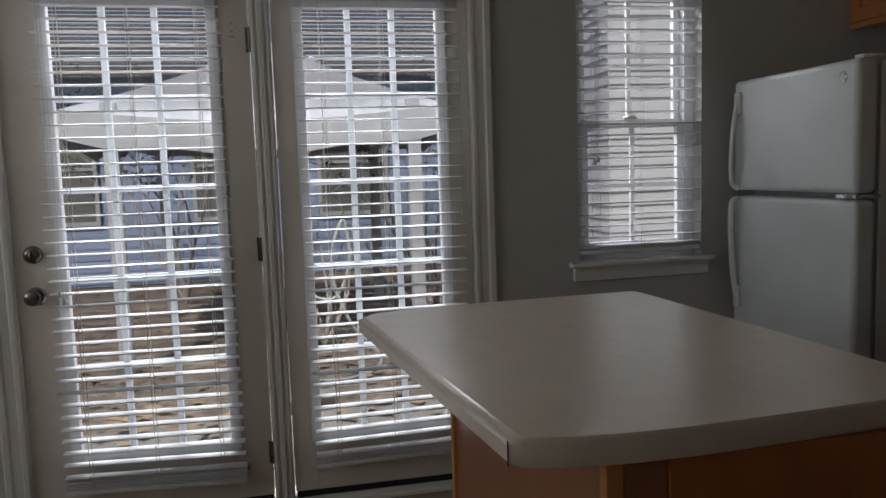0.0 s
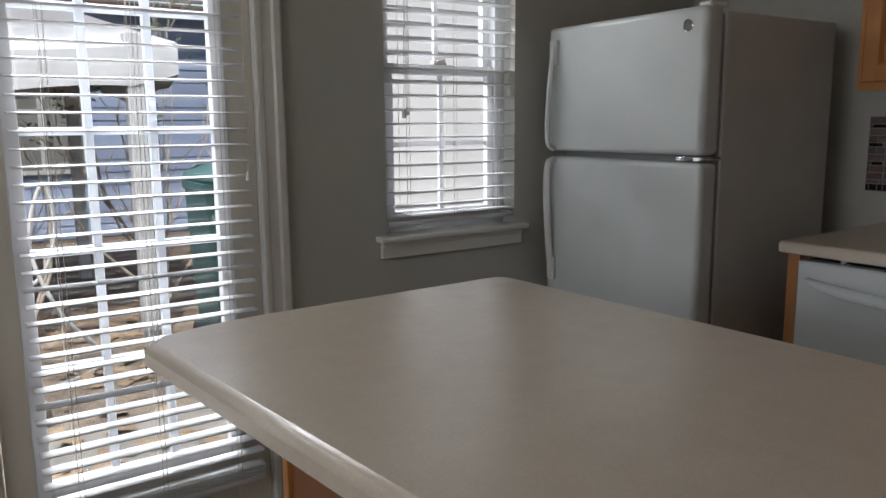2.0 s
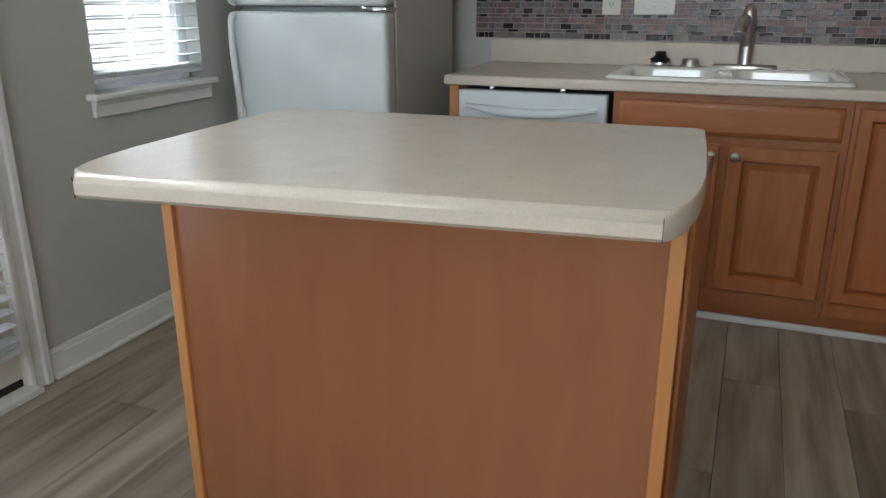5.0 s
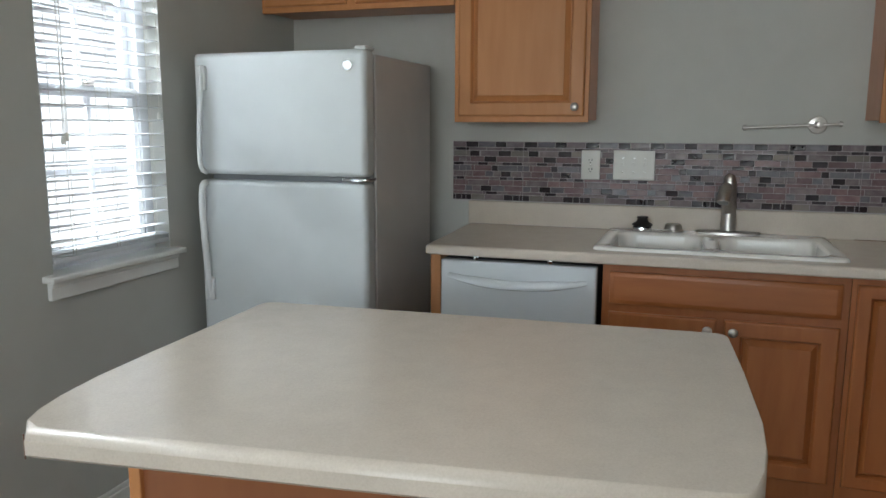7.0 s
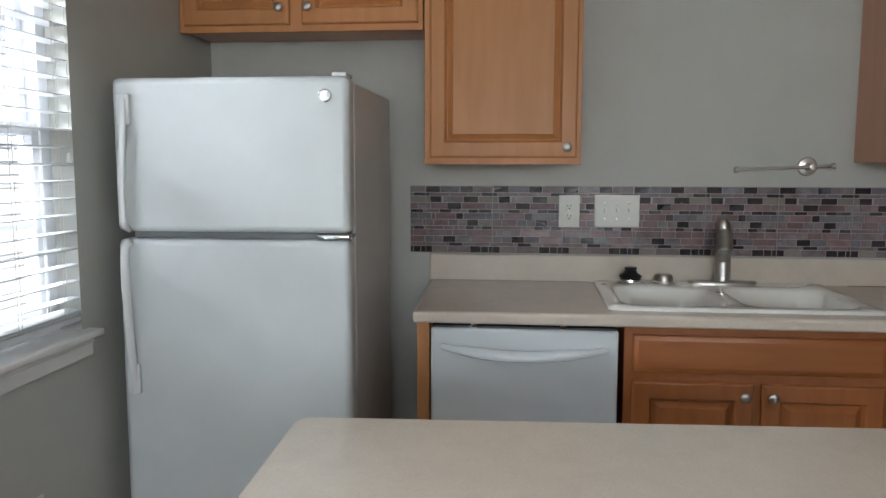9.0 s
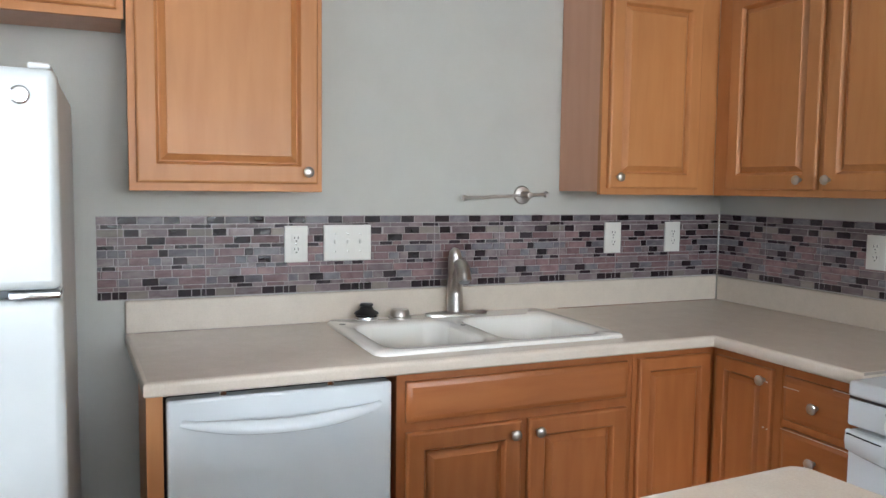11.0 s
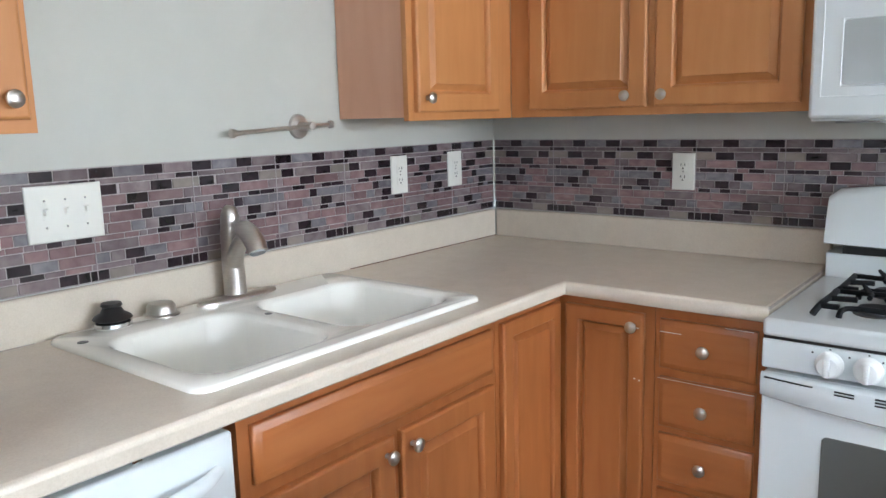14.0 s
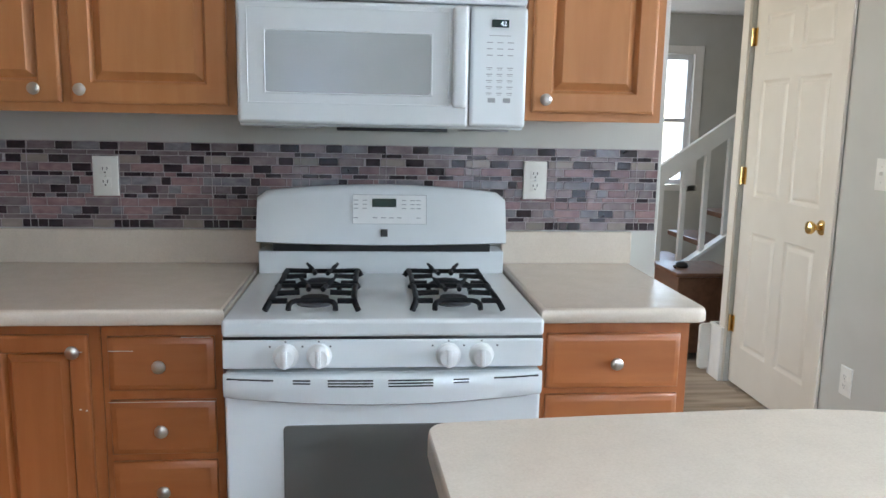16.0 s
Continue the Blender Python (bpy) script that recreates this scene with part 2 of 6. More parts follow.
PLANK = plank_material()
SOIL = textured("leaf_litter_ground", [(0.075, 0.052, 0.039), (0.155, 0.115, 0.084), (0.24, 0.19, 0.145)], 7, rough=(0.8, 0.95), bump=0.8, bump_scale=25, stain=0.3, bump_dist=0.03)
CONCRETE = textured("patio_concrete", [(0.13, 0.115, 0.10), (0.20, 0.175, 0.15)], 4, rough=(0.75, 0.9), bump=0.3, bump_scale=60, stain=0.15)
SIDING_WHITE = textured("white_vinyl_siding", [(0.45, 0.455, 0.465), (0.49, 0.495, 0.505)], 3, rough=(0.4, 0.5), bump=0.05, stain=0.03)
SIDING_DARK = textured("slate_blue_siding", [(0.17, 0.22, 0.34), (0.22, 0.28, 0.41)], 3, rough=(0.5, 0.6), bump=0.1, stain=0.12, per_object=0.1)
SHINGLE = textured("brown_shingle", [(0.055, 0.04, 0.033), (0.10, 0.075, 0.06)], 14, rough=(0.8, 0.9), bump=0.4, per_object=0.2, stain=0.2)
CANVAS = textured("white_canopy_canvas", [(0.25, 0.255, 0.27), (0.32, 0.325, 0.34)], 5, rough=(0.8, 0.9), bump=0.2, stain=0.08)
BIN_GREEN = textured("dark_green_bin_plastic", [(0.012, 0.046, 0.045), (0.02, 0.06, 0.057)], 6, rough=(0.4, 0.55), bump=0.1)
HOSE = material("pale_hose", (0.30, 0.30, 0.30), 0.5)
BARK = textured("pale_bark", [(0.28, 0.24, 0.21), (0.40, 0.36, 0.32)], 20, rough=(0.8, 0.9), bump=0.5)
LEAF = textured("dull_green_leaf", [(0.035, 0.06, 0.02), (0.07, 0.10, 0.035)], 9, rough=(0.5, 0.6), bump=0.1, per_object=0.2)
TABLE_WOOD = textured("dark_cherry_table", [(0.10, 0.045, 0.022), (0.16, 0.075, 0.04)], 5, (6, 1, 6), rough=(0.3, 0.4), bump=0.05)

# ---- mesh helpers ----


def bm_new():
    return bmesh.new()


def box(bm, x0, x1, y0, y1, z0, z1, bevel=0.0, seg=2):
    vs = [bm.verts.new(p) for p in ((x0, y0, z0), (x1, y0, z0), (x1, y1, z0), (x0, y1, z0), (x0, y0, z1), (x1, y0, z1), (x1, y1, z1), (x0, y1, z1))]
    fs = [bm.faces.new([vs[k] for k in q]) for q in ((3, 2, 1, 0), (4, 5, 6, 7), (0, 1, 5, 4), (1, 2, 6, 5), (2, 3, 7, 6), (3, 0, 4, 7))]
    if bevel:
        es = list({e for f in fs for e in f.edges})
        bmesh.ops.bevel(bm, geom=es, offset=bevel, segments=seg, profile=0.5, affect="EDGES")
    return bm


def lathe(bm, profile, m, segs=20):
    """Profile of (radius, height) turned about m's z axis."""
    rings = []
    for r, h in profile:
        rings.append([bm.verts.new(m @ Vector((r * math.cos(a), r * math.sin(a), h))) for a in [2 * math.pi * k / segs for k in range(segs)]])
    for a, b in zip(rings, rings[1:]):
        for k in range(segs):
            bm.faces.new((a[k], a[(k + 1) % segs], b[(k + 1) % segs], b[k]))
    bm.faces.new(rings[0][::-1])
    bm.faces.new(rings[-1])
    return bm


def tube(bm, pts, radius, segs=8, flat=1.0):
    """A round bar along points; radius may be one number or one for each point."""
    pts = [Vector(p) for p in pts]
    rad = radius if isinstance(radius, (list, tuple)) else [radius] * len(pts)
    rings, side = [], None
    for k, p in enumerate(pts):
        d = (pts[min(k + 1, len(pts) - 1)] - pts[max(k - 1, 0)]).normalized()
        if side is None:
            side = d.orthogonal().normalized()
        side = (side - d * side.dot(d)).normalized()
        up = d.cross(side)
        rings.append([bm.verts.new(p + rad[k] * (math.cos(a) * side + flat * math.sin(a) * up)) for a in [2 * math.pi * j / segs for j in range(segs)]])
    for a, b in zip(rings, rings[1:]):
        for k in range(segs):
            bm.faces.new((a[k], a[(k + 1) % segs], b[(k + 1) % segs], b[k]))
    bm.faces.new(rings[0][::-1])
    bm.faces.new(rings[-1])
    return bm


def curve_points(pts, n=8):
    """Points of a smooth line through pts (Catmull-Rom)."""
    pts = [Vector(p) for p in pts]
    out = []
    for k in range(len(pts) - 1):
        a, b, c, d = pts[max(k - 1, 0)], pts[k], pts[k + 1], pts[min(k + 2, len(pts) - 1)]
        for j in range(n):
            t = j / n
            out.append(0.5 * (2 * b + (c - a) * t + (2 * a - 5 * b + 4 * c - d) * t * t + (3 * b - a - 3 * c + d) * t ** 3))
    return out + [pts[-1]]


def ring_panel(bm, to, u0, u1, v0, v1, profile, back):
    """A panel face of nested rectangles. profile: (inset, depth) from the rim to the middle; to(u, v, d) places a point, d outwards."""
    loops = []
    for ins, d in [(0, back)] + list(profile):
        loops.append([bm.verts.new(to(u, v, d)) for u, v in ((u0 + ins, v0 + ins), (u1 - ins, v0 + ins), (u1 - ins, v1 - ins), (u0 + ins, v1 - ins))])
    for a, b in zip(loops, loops[1:]):
        for k in range(4):
            bm.faces.new((a[k], a[(k + 1) % 4], b[(k + 1) % 4], b[k]))
    bm.faces.new(loops[-1])
    bm.faces.new(loops[0][::-1])
    return bm


def slab(bm, outline, rings, grow=None):
    """A worktop of an outline (counter-clockwise x, y) swept by rings of (inset, z) from underneath to the top."""
    n = len(outline)
    ps = [Vector(p) for p in outline]
    nor = []
    for k in range(n):
        e1, e2 = (ps[k] - ps[k - 1]).normalized(), (ps[(k + 1) % n] - ps[k]).normalized()
        n1, n2 = Vector((-e1.y, e1.x)), Vector((-e2.y, e2.x))
        s = n1 + n2
        nor.append(s / max(0.3, s.length_squared) * 2)
    grow = grow or [1.0] * n
    loops = [[bm.verts.new((p.x + q.x * i * g, p.y + q.y * i * g, z)) for p, q, g in zip(ps, nor, grow)] for i, z in rings]
    for a, b in zip(loops, loops[1:]):
        for k in range(n):
            bm.faces.new((a[k], a[(k + 1) % n], b[(k + 1) % n], b[k]))
    bm.faces.new(loops[0][::-1])
    bm.faces.new(loops[-1])
    return bm


def finish(name, bm, mat, smooth=35):
    bmesh.ops.recalc_face_normals(bm, faces=bm.faces)
    me = bpy.data.meshes.new(name)
    for f in bm.faces:
        f.smooth = f.calc_area() < 0.012   # broad flat faces keep their own normal
    for e in bm.edges:
        if len(e.link_faces) == 2 and e.calc_face_angle(0) > radians(smooth):
            e.smooth = False
    bm.to_mesh(me)
    bm.free()
    me.materials.append(mat)
    return me


def thing(name, at, label, category, group="", kind=""):
    ob = new(name)
    ob.empty_display_size = 0.1
    ob.location = at
    return tagged(ob, label, category, group, kind)


def base_inverse(parent):
    m = Matrix.Identity(4)
    while parent:
        m = Matrix.Translation(-Vector(parent.location)) @ m if parent.type == "EMPTY" else m
        parent = parent.parent
    return m


def part(name, bm, mat, parent, label="", smooth=35):
    """One mesh in world coordinates, a part of parent."""
    ob = new(name, finish(name, bm, mat, smooth))
    ob.parent = parent
    if parent.type == "EMPTY":
        ob.matrix_parent_inverse = Matrix.Translation(-Vector(parent.location))
    return tagged(ob, label)


def single(name, bm, mat, label, category, group="", kind="", smooth=35):
    return tagged(new(name, finish(name, bm, mat, smooth)), label, category, group, kind)


def structure(name, bm, mat, label="", category="", smooth=35):
    return single(name, bm, mat, label, category, kind="structure", smooth=smooth)


def facing(side, plane):
    """The placing function of a panel: faces west (-x), north (+y), east (+x) or south (-y)."""
    return {"W": lambda u, v, d: (plane - d, u, v), "N": lambda u, v, d: (u, plane + d, v), "E": lambda u, v, d: (plane + d, u, v), "S": lambda u, v, d: (u, plane - d, v)}[side]


def out_matrix(side, at):
    """z axis outwards from a wall that faces that way."""
    way = {"W": (-1, 0, 0), "N": (0, 1, 0), "E": (1, 0, 0), "S": (0, -1, 0)}[side]
    return Matrix.Translation(at) @ Vector(way).to_track_quat("Z", "Y").to_matrix().to_4x4()


RAISED = [(0.0, 0.014), (0.003, 0.018), (0.007, 0.0195), (0.052, 0.0195), (0.055, 0.0160), (0.059, 0.0090), (0.061, 0.0030), (0.064, 0.0030), (0.080, 0.0150), (0.0825, 0.0182)]
SLIM = [(0.0, 0.014), (0.003, 0.018), (0.007, 0.0195), (0.040, 0.0195), (0.043, 0.0160), (0.046, 0.0090), (0.049, 0.0030), (0.062, 0.0150), (0.064, 0.0182)]
DRAWER = [(0.0, 0.010), (0.003, 0.0135), (0.009, 0.0155), (0.013, 0.0185), (0.017, 0.0195)]
KNOB = [(0.0065, 0.0), (0.0065, 0.003), (0.0048, 0.006), (0.0048, 0.011), (0.0085, 0.0145), (0.0145, 0.017), (0.0165, 0.0205), (0.0158, 0.0245), (0.011, 0.028), (0.0045, 0.0295)]


def knob(parent, side, at):
    m = out_matrix(side, at)
    part("knob", lathe(bm_new(), KNOB, m, 18), NICKEL, parent, "small brushed nickel knob")


def cabinet_door(parent, side, plane, u0, u1, v0, v1, knob_at=None, slim=False, name="door", mat=None):
    to = facing(side, plane)
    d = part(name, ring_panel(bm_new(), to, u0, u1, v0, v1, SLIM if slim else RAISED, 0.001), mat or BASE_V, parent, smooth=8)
    if knob_at:
        knob(d, side, to(knob_at[0], knob_at[1], 0.0195))
    return d


def drawer_front(parent, side, plane, u0, u1, v0, v1, knobs=True, name="drawer"):
    to = facing(side, plane)
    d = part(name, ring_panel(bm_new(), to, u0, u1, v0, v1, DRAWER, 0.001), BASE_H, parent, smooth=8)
    if knobs:
        knob(d, side, to((u0 + u1) / 2, (v0 + v1) / 2, 0.0195))
    return d

# ---- the large structure ----
E, S, N, CEILING = 4.39, 2.10, 5.415, 2.44
DOOR_L, DOOR_R, DOOR_TOP = 0.665, 2.405, 2.06
WIN_L, WIN_R, WIN_B, WIN_T = 2.835, 3.395, 0.895, 2.06

bm = bm_new()
box(bm, -1.94, DOOR_L, N, N + 0.14, 0, CEILING)
box(bm, DOOR_L, DOOR_R, N, N + 0.14, DOOR_TOP, CEILING)
box(bm, DOOR_R, WIN_L, N, N + 0.14, 0, CEILING)
box(bm, WIN_L, WIN_R, N, N + 0.14, 0, WIN_B)
box(bm, WIN_L, WIN_R, N, N + 0.14, WIN_T, CEILING)
box(bm, WIN_R, 4.51, N, N + 0.14, 0, CEILING)
wall_north = structure("wall_north", bm, WALL, "greige painted wall with the glazed doors and window", "wall")
wall_east = structure("wall_east", box(bm_new(), E, E + 0.12, 1.98, N, 0, CEILING), WALL, "greige painted wall behind the sink", "wall")
wall_south = structure("wall_south", box(bm_new(), 1.86, E, 1.98, S, 0, CEILING, 0.004), WALL, "greige painted wall behind the range", "wall")
# unseen wall; the opening is added for the west fill lamp
bm = bm_new()
box(bm, -1.94, -1.80, S, 2.45, 0, CEILING)
box(bm, -1.94, -1.80, 5.05, N, 0, CEILING)
box(bm, -1.94, -1.80, 2.45, 5.05, 0, 1.25)
box(bm, -1.94, -1.80, 2.45, 5.05, 2.23, CEILING)
structure("wall_west", bm, WALL, "greige painted unseen wall with an added opening for fill light", "wall")
bm = bm_new()
box(bm, 0.77, 0.89, 0.62, 0.69, 0, CEILING)
box(bm, 0.77, 0.89, 0.69, 1.505, 2.05, CEILING)
box(bm, 0.77, 0.89, 1.505, S, 0, CEILING)
structure("wall_closet", bm, WALL, "greige painted wall round the panelled door", "wall")
structure("wall_closet_side", box(bm_new(), -1.94, 0.77, 1.98, S, 0, CEILING), WALL, "greige painted wall", "wall")
bm = bm_new()
box(bm, -3.62, -0.31, -2.97, -2.85, 0, CEILING)
box(bm, 0.55, 3.32, -2.97, -2.85, 0, CEILING)
box(bm, -0.31, 0.55, -2.97, -2.85, 0, 0.80)
box(bm, -0.31, 0.55, -2.97, -2.85, 2.06, CEILING)
structure("wall_hall_south", bm, WALL, "greige painted hall wall with a window", "wall")
structure("wall_hall_west", box(bm_new(), -3.62, -3.5, -2.85, 1.98, 0, CEILING), WALL, "greige painted hall wall", "wall")
# out of view; gap between -0.6 and 0.8 added for the hall fill
bm = bm_new()
box(bm, 3.2, 3.32, -2.85, -0.6, 0, CEILING)
box(bm, 3.2, 3.32, 0.8, 1.98, 0, CEILING)
box(bm, 3.2, 3.32, -0.6, 0.8, 0, 0.85)
box(bm, 3.2, 3.32, -0.6, 0.8, 2.15, CEILING)
structure("wall_hall_east", bm, WALL, "greige painted hall wall", "wall")
structure("ceiling", box(bm_new(), -3.7, 4.6, -3.05, 5.62, CEILING, CEILING + 0.2), CEIL, "flat white ceiling", "ceiling")

# door and window trim
CASING = [(0.0, 0.0), (0.0, 0.014), (0.006, 0.017), (0.018, 0.017), (0.024, 0.012), (0.052, 0.014), (0.060, 0.021), (0.078, 0.022), (0.084, 0.018), (0.084, 0.0)]


def upright_trim(bm, x_in, sign, z0, z1, y_wall):
    """Moulded casing against the wall at y_wall, from its inner edge x_in outwards."""
    a = [bm.verts.new((x_in + sign * w, y_wall - d, z0)) for w, d in CASING]
    b = [bm.verts.new((x_in + sign * w, y_wall - d, z1)) for w, d in CASING]
    for k in range(len(CASING) - 1):
        bm.faces.new((a[k], a[k + 1], b[k + 1], b[k]))
    bm.faces.new(a), bm.faces.new(b)


bm = bm_new()
upright_trim(bm, 2.388, 1, 0, 2.15, N)
upright_trim(bm, 0.682, -1, 0, 2.15, N)
box(bm, 0.682, 2.388, N - 0.018, N, 2.068, 2.15, 0.004)
box(bm, 2.386, DOOR_R, N, N + 0.13, 0, DOOR_TOP)
box(bm, DOOR_L, 0.684, N, N + 0.13, 0, DOOR_TOP)
box(bm, 0.684, 2.386, N, N + 0.13, 2.04, DOOR_TOP)
structure("door_casing", bm, TRIM, "white moulded casing round the french doors", "trim", smooth=50)
bm = bm_new()
box(bm, 1.553, 1.628, N - 0.002, N + 0.12, 0.02, 2.04, 0.003)
box(bm, 1.562, 1.572, N - 0.010, N, 0.03, 2.035, 0.003)
box(bm, 1.580, 1.602, N - 0.014, N, 0.03, 2.035, 0.005)
box(bm, 1.610, 1.620, N - 0.010, N, 0.03, 2.035, 0.003)
structure("door_mullion", bm, TRIM, "white post between the french doors", "trim")
bm = bm_new()
box(bm, 0.665, 2.405, N - 0.055, N + 0.14, 0.0, 0.022, 0.006)
structure("door_threshold", bm, TRIM, "white wooden threshold under the doors", "trim")

bm = bm_new()
box(bm, 2.475, 3.46, N - 0.014, N, 0, 0.085, 0.004)
box(bm, 2.475, 3.46, N - 0.009, N, 0.085, 0.105, 0.004)
box(bm, 2.475, 3.46, N - 0.030, N - 0.014, 0, 0.020, 0.008, 3)
structure("baseboard", bm, TRIM, "white baseboard with shoe moulding", "trim")
bm = bm_new()
box(bm, -1.8, 0.595, N - 0.014, N, 0, 0.10, 0.004)
box(bm, -1.8, -1.786, S, N - 0.014, 0, 0.10, 0.004)
box(bm, -1.786, 0.89, S, S + 0.014, 0, 0.10, 0.004)
structure("baseboard_dining", bm, TRIM, "white baseboard", "trim")

bm = bm_new()
box(bm, 2.79, 3.437, N - 0.045, N + 0.075, 0.876, 0.897, 0.006, 3)
box(bm, 2.806, 3.420, N - 0.018, N, 0.818, 0.876, 0.005)
box(bm, 2.806, 3.420, N - 0.024, N, 0.858, 0.876, 0.006)
window_sill = structure("window_stool", bm, TRIM, "white painted sill with moulded apron", "trim")

# window over the baseboard
win = thing("window_1", (3.115, N + 0.09, WIN_B), "white vinyl single-hung window with grid panes", "window", kind="structure")
WY = N + 0.085
bm = bm_new()
box(bm, WIN_L, WIN_L + 0.045, WY - 0.02, WY + 0.05, WIN_B, WIN_T, 0.003)
box(bm, WIN_R - 0.045, WIN_R, WY - 0.02, WY + 0.05, WIN_B, WIN_T, 0.003)
box(bm, WIN_L + 0.045, WIN_R - 0.045, WY - 0.02, WY + 0.05, WIN_T - 0.04, WIN_T, 0.003)
box(bm, WIN_L + 0.045, WIN_R - 0.045, WY - 0.02, WY + 0.05, WIN_B, WIN_B + 0.035, 0.003)
part("window_frame", bm, VINYL, win)


def sash(name, z0, z1, y, mid):
    x0, x1 = WIN_L + 0.047, WIN_R - 0.047
    bm = bm_new()
    box(bm, x0, x0 + 0.028, y - 0.014, y + 0.014, z0, z1, 0.003)
    box(bm, x1 - 0.028, x1, y - 0.014, y + 0.014, z0, z1, 0.003)
    box(bm, x0 + 0.028, x1 - 0.028, y - 0.014, y + 0.014, z0, z0 + 0.036, 0.003)
    box(bm, x0 + 0.028, x1 - 0.028, y - 0.014, y + 0.014, z1 - 0.036, z1, 0.003)
    s = part(name, bm, VINYL, win)
    xm = (x0 + x1) / 2
    bm = bm_new()
    box(bm, xm - 0.009, xm + 0.009, y - 0.006, y + 0.006, z0 + 0.036, z1 - 0.036)
    box(bm, x0 + 0.028, xm - 0.009, y - 0.006, y + 0.006, mid - 0.009, mid + 0.009)
    box(bm, xm + 0.009, x1 - 0.028, y - 0.006, y + 0.006, mid - 0.009, mid + 0.009)
    part("muntin", bm, VINYL, s)
    for a, b in ((x0 + 0.028, xm - 0.009), (xm + 0.009, x1 - 0.028)):
        for c, d in ((z0 + 0.036, mid - 0.009), (mid + 0.009, z1 - 0.036)):
            p = part("pane", box(bm_new(), a, b, y + 0.007, y + 0.010, c, d), GLASS, s)
            p.visible_shadow = False
    return s


lower = sash("lower_sash", WIN_B + 0.036, 1.485, WY, 1.205)
sash("upper_sash", 1.45, WIN_T - 0.04, WY + 0.030, 1.755)
bm = bm_new()
box(bm, 3.075, 3.135, WY - 0.022, WY + 0.006, 1.485, 1.497, 0.004)
tube(bm, [(3.09, WY - 0.02, 1.497), (3.12, WY - 0.024, 1.503)], 0.006)
part("sash_lock", bm, NICKEL, lower, "grey cam lock")

# french doors
ROWS_Z = (0.285, 0.612, 0.939, 1.266, 1.593, 1.920)


def french_door(name, x0, x1, g0, g1, label, hinge_side):
    d = thing(name, ((x0 + x1) / 2, N + 0.03, 0.02), label, "door", "french doors", "structure")
    y0, y1 = N + 0.012, N + 0.056
    z0, z1, zb, zt = 0.047, 2.036, ROWS_Z[0] - 0.02, ROWS_Z[-1] + 0.02
    a, b = g0 - 0.02, g1 + 0.02
    bm = bm_new()
    box(bm, x0, a, y0, y1, z0, z1, 0.002)
    box(bm, b, x1, y0, y1, z0, z1, 0.002)
    box(bm, a, b, y0, y1, z0, zb, 0.0)
    box(bm, a, b, y0, y1, zt, z1, 0.0)
    part("leaf", bm, DOOR_PAINT, d)
    bm = bm_new()
    for q0, q1, r0, r1 in ((a - 0.02, g0, zb - 0.02, zt + 0.02), (g1, b + 0.02, zb - 0.02, zt + 0.02), (g0, g1, zb - 0.02, ROWS_Z[0]), (g0, g1, ROWS_Z[-1], zt + 0.02)):
        box(bm, q0, q1, y0 - 0.010, y0 + 0.03, r0, r1, 0.004)
    part("glazing_frame", bm, VINYL, d)
    part("door_sweep", box(bm_new(), x0 + 0.004, x1 - 0.004, y0 - 0.004, y1, 0.0225, 0.046, 0.002), BLACK, d, "black rubber sweep")
    w = (g1 - g0) / 3
    for k in (1, 2):
        part("muntin", box(bm_new(), g0 + k * w - 0.011, g0 + k * w + 0.011, y0 - 0.004, y0 + 0.028, ROWS_Z[0], ROWS_Z[-1], 0.004), GRILLE, d)
    for z in ROWS_Z[1:-1]:
        part("muntin", box(bm_new(), g0, g1, y0 - 0.003, y0 + 0.027, z - 0.011, z + 0.011, 0.004), GRILLE, d)
    for k in range(3):
        for c, e in zip(ROWS_Z, ROWS_Z[1:]):
            p = part("pane", box(bm_new(), g0 + k * w + 0.011, g0 + (k + 1) * w - 0.011, y0 + 0.010, y0 + 0.014, c + 0.011, e - 0.011), GLASS, d)
            p.visible_shadow = False
    return d


door_1 = french_door("door_1", 0.688, 1.549, 0.862, 1.398, "white french door with fifteen panes and two dark knobs", 1)
door_2 = french_door("door_2", 1.632, 2.384, 1.745, 2.256, "white fixed french door with fifteen panes", -1)
for z, big in ((1.042, False), (0.891, True)):
    m = out_matrix("S", (0.752, N + 0.012, z))
    bm = lathe(bm_new(), [(0.034, 0), (0.034, 0.006), (0.030, 0.010), (0.012, 0.012), (0.012, 0.030), (0.024, 0.038), (0.029, 0.050), (0.026, 0.062), (0.012, 0.068)] if big else [(0.033, 0), (0.033, 0.008), (0.028, 0.016), (0.020, 0.020), (0.018, 0.026), (0.006, 0.028)], m, 24)
    if not big:
        box(bm, 0.748, 0.756, N - 0.030, N - 0.012, z - 0.014, z + 0.014, 0.002)
    part("door_knob" if big else "deadbolt", bm, DARK_NICKEL, door_1, "dark nickel door hardware")
for z in (1.80, 1.02, 0.22):
    bm = tube(bm_new(), [(1.551, N + 0.004, z - 0.045), (1.551, N + 0.004, z + 0.045)], 0.007)
    box(bm, 1.536, 1.549, N + 0.009, N + 0.013, z - 0.045, z + 0.045)
    part("hinge", bm, DARK_NICKEL, door_1, "dark steel hinge")
bm = bm_new()
for z, x in ((1.86, 1.487), (1.832, 1.490), (1.812, 1.492), (1.812, 1.482)):
    lathe(bm, [(0.003, 0), (0.003, 0.001), (0.001, 0.0012)], out_matrix("S", (x, N + 0.012, z)), 8)
part("screw_hole", bm, BLACK, door_1, "old dark screw holes")


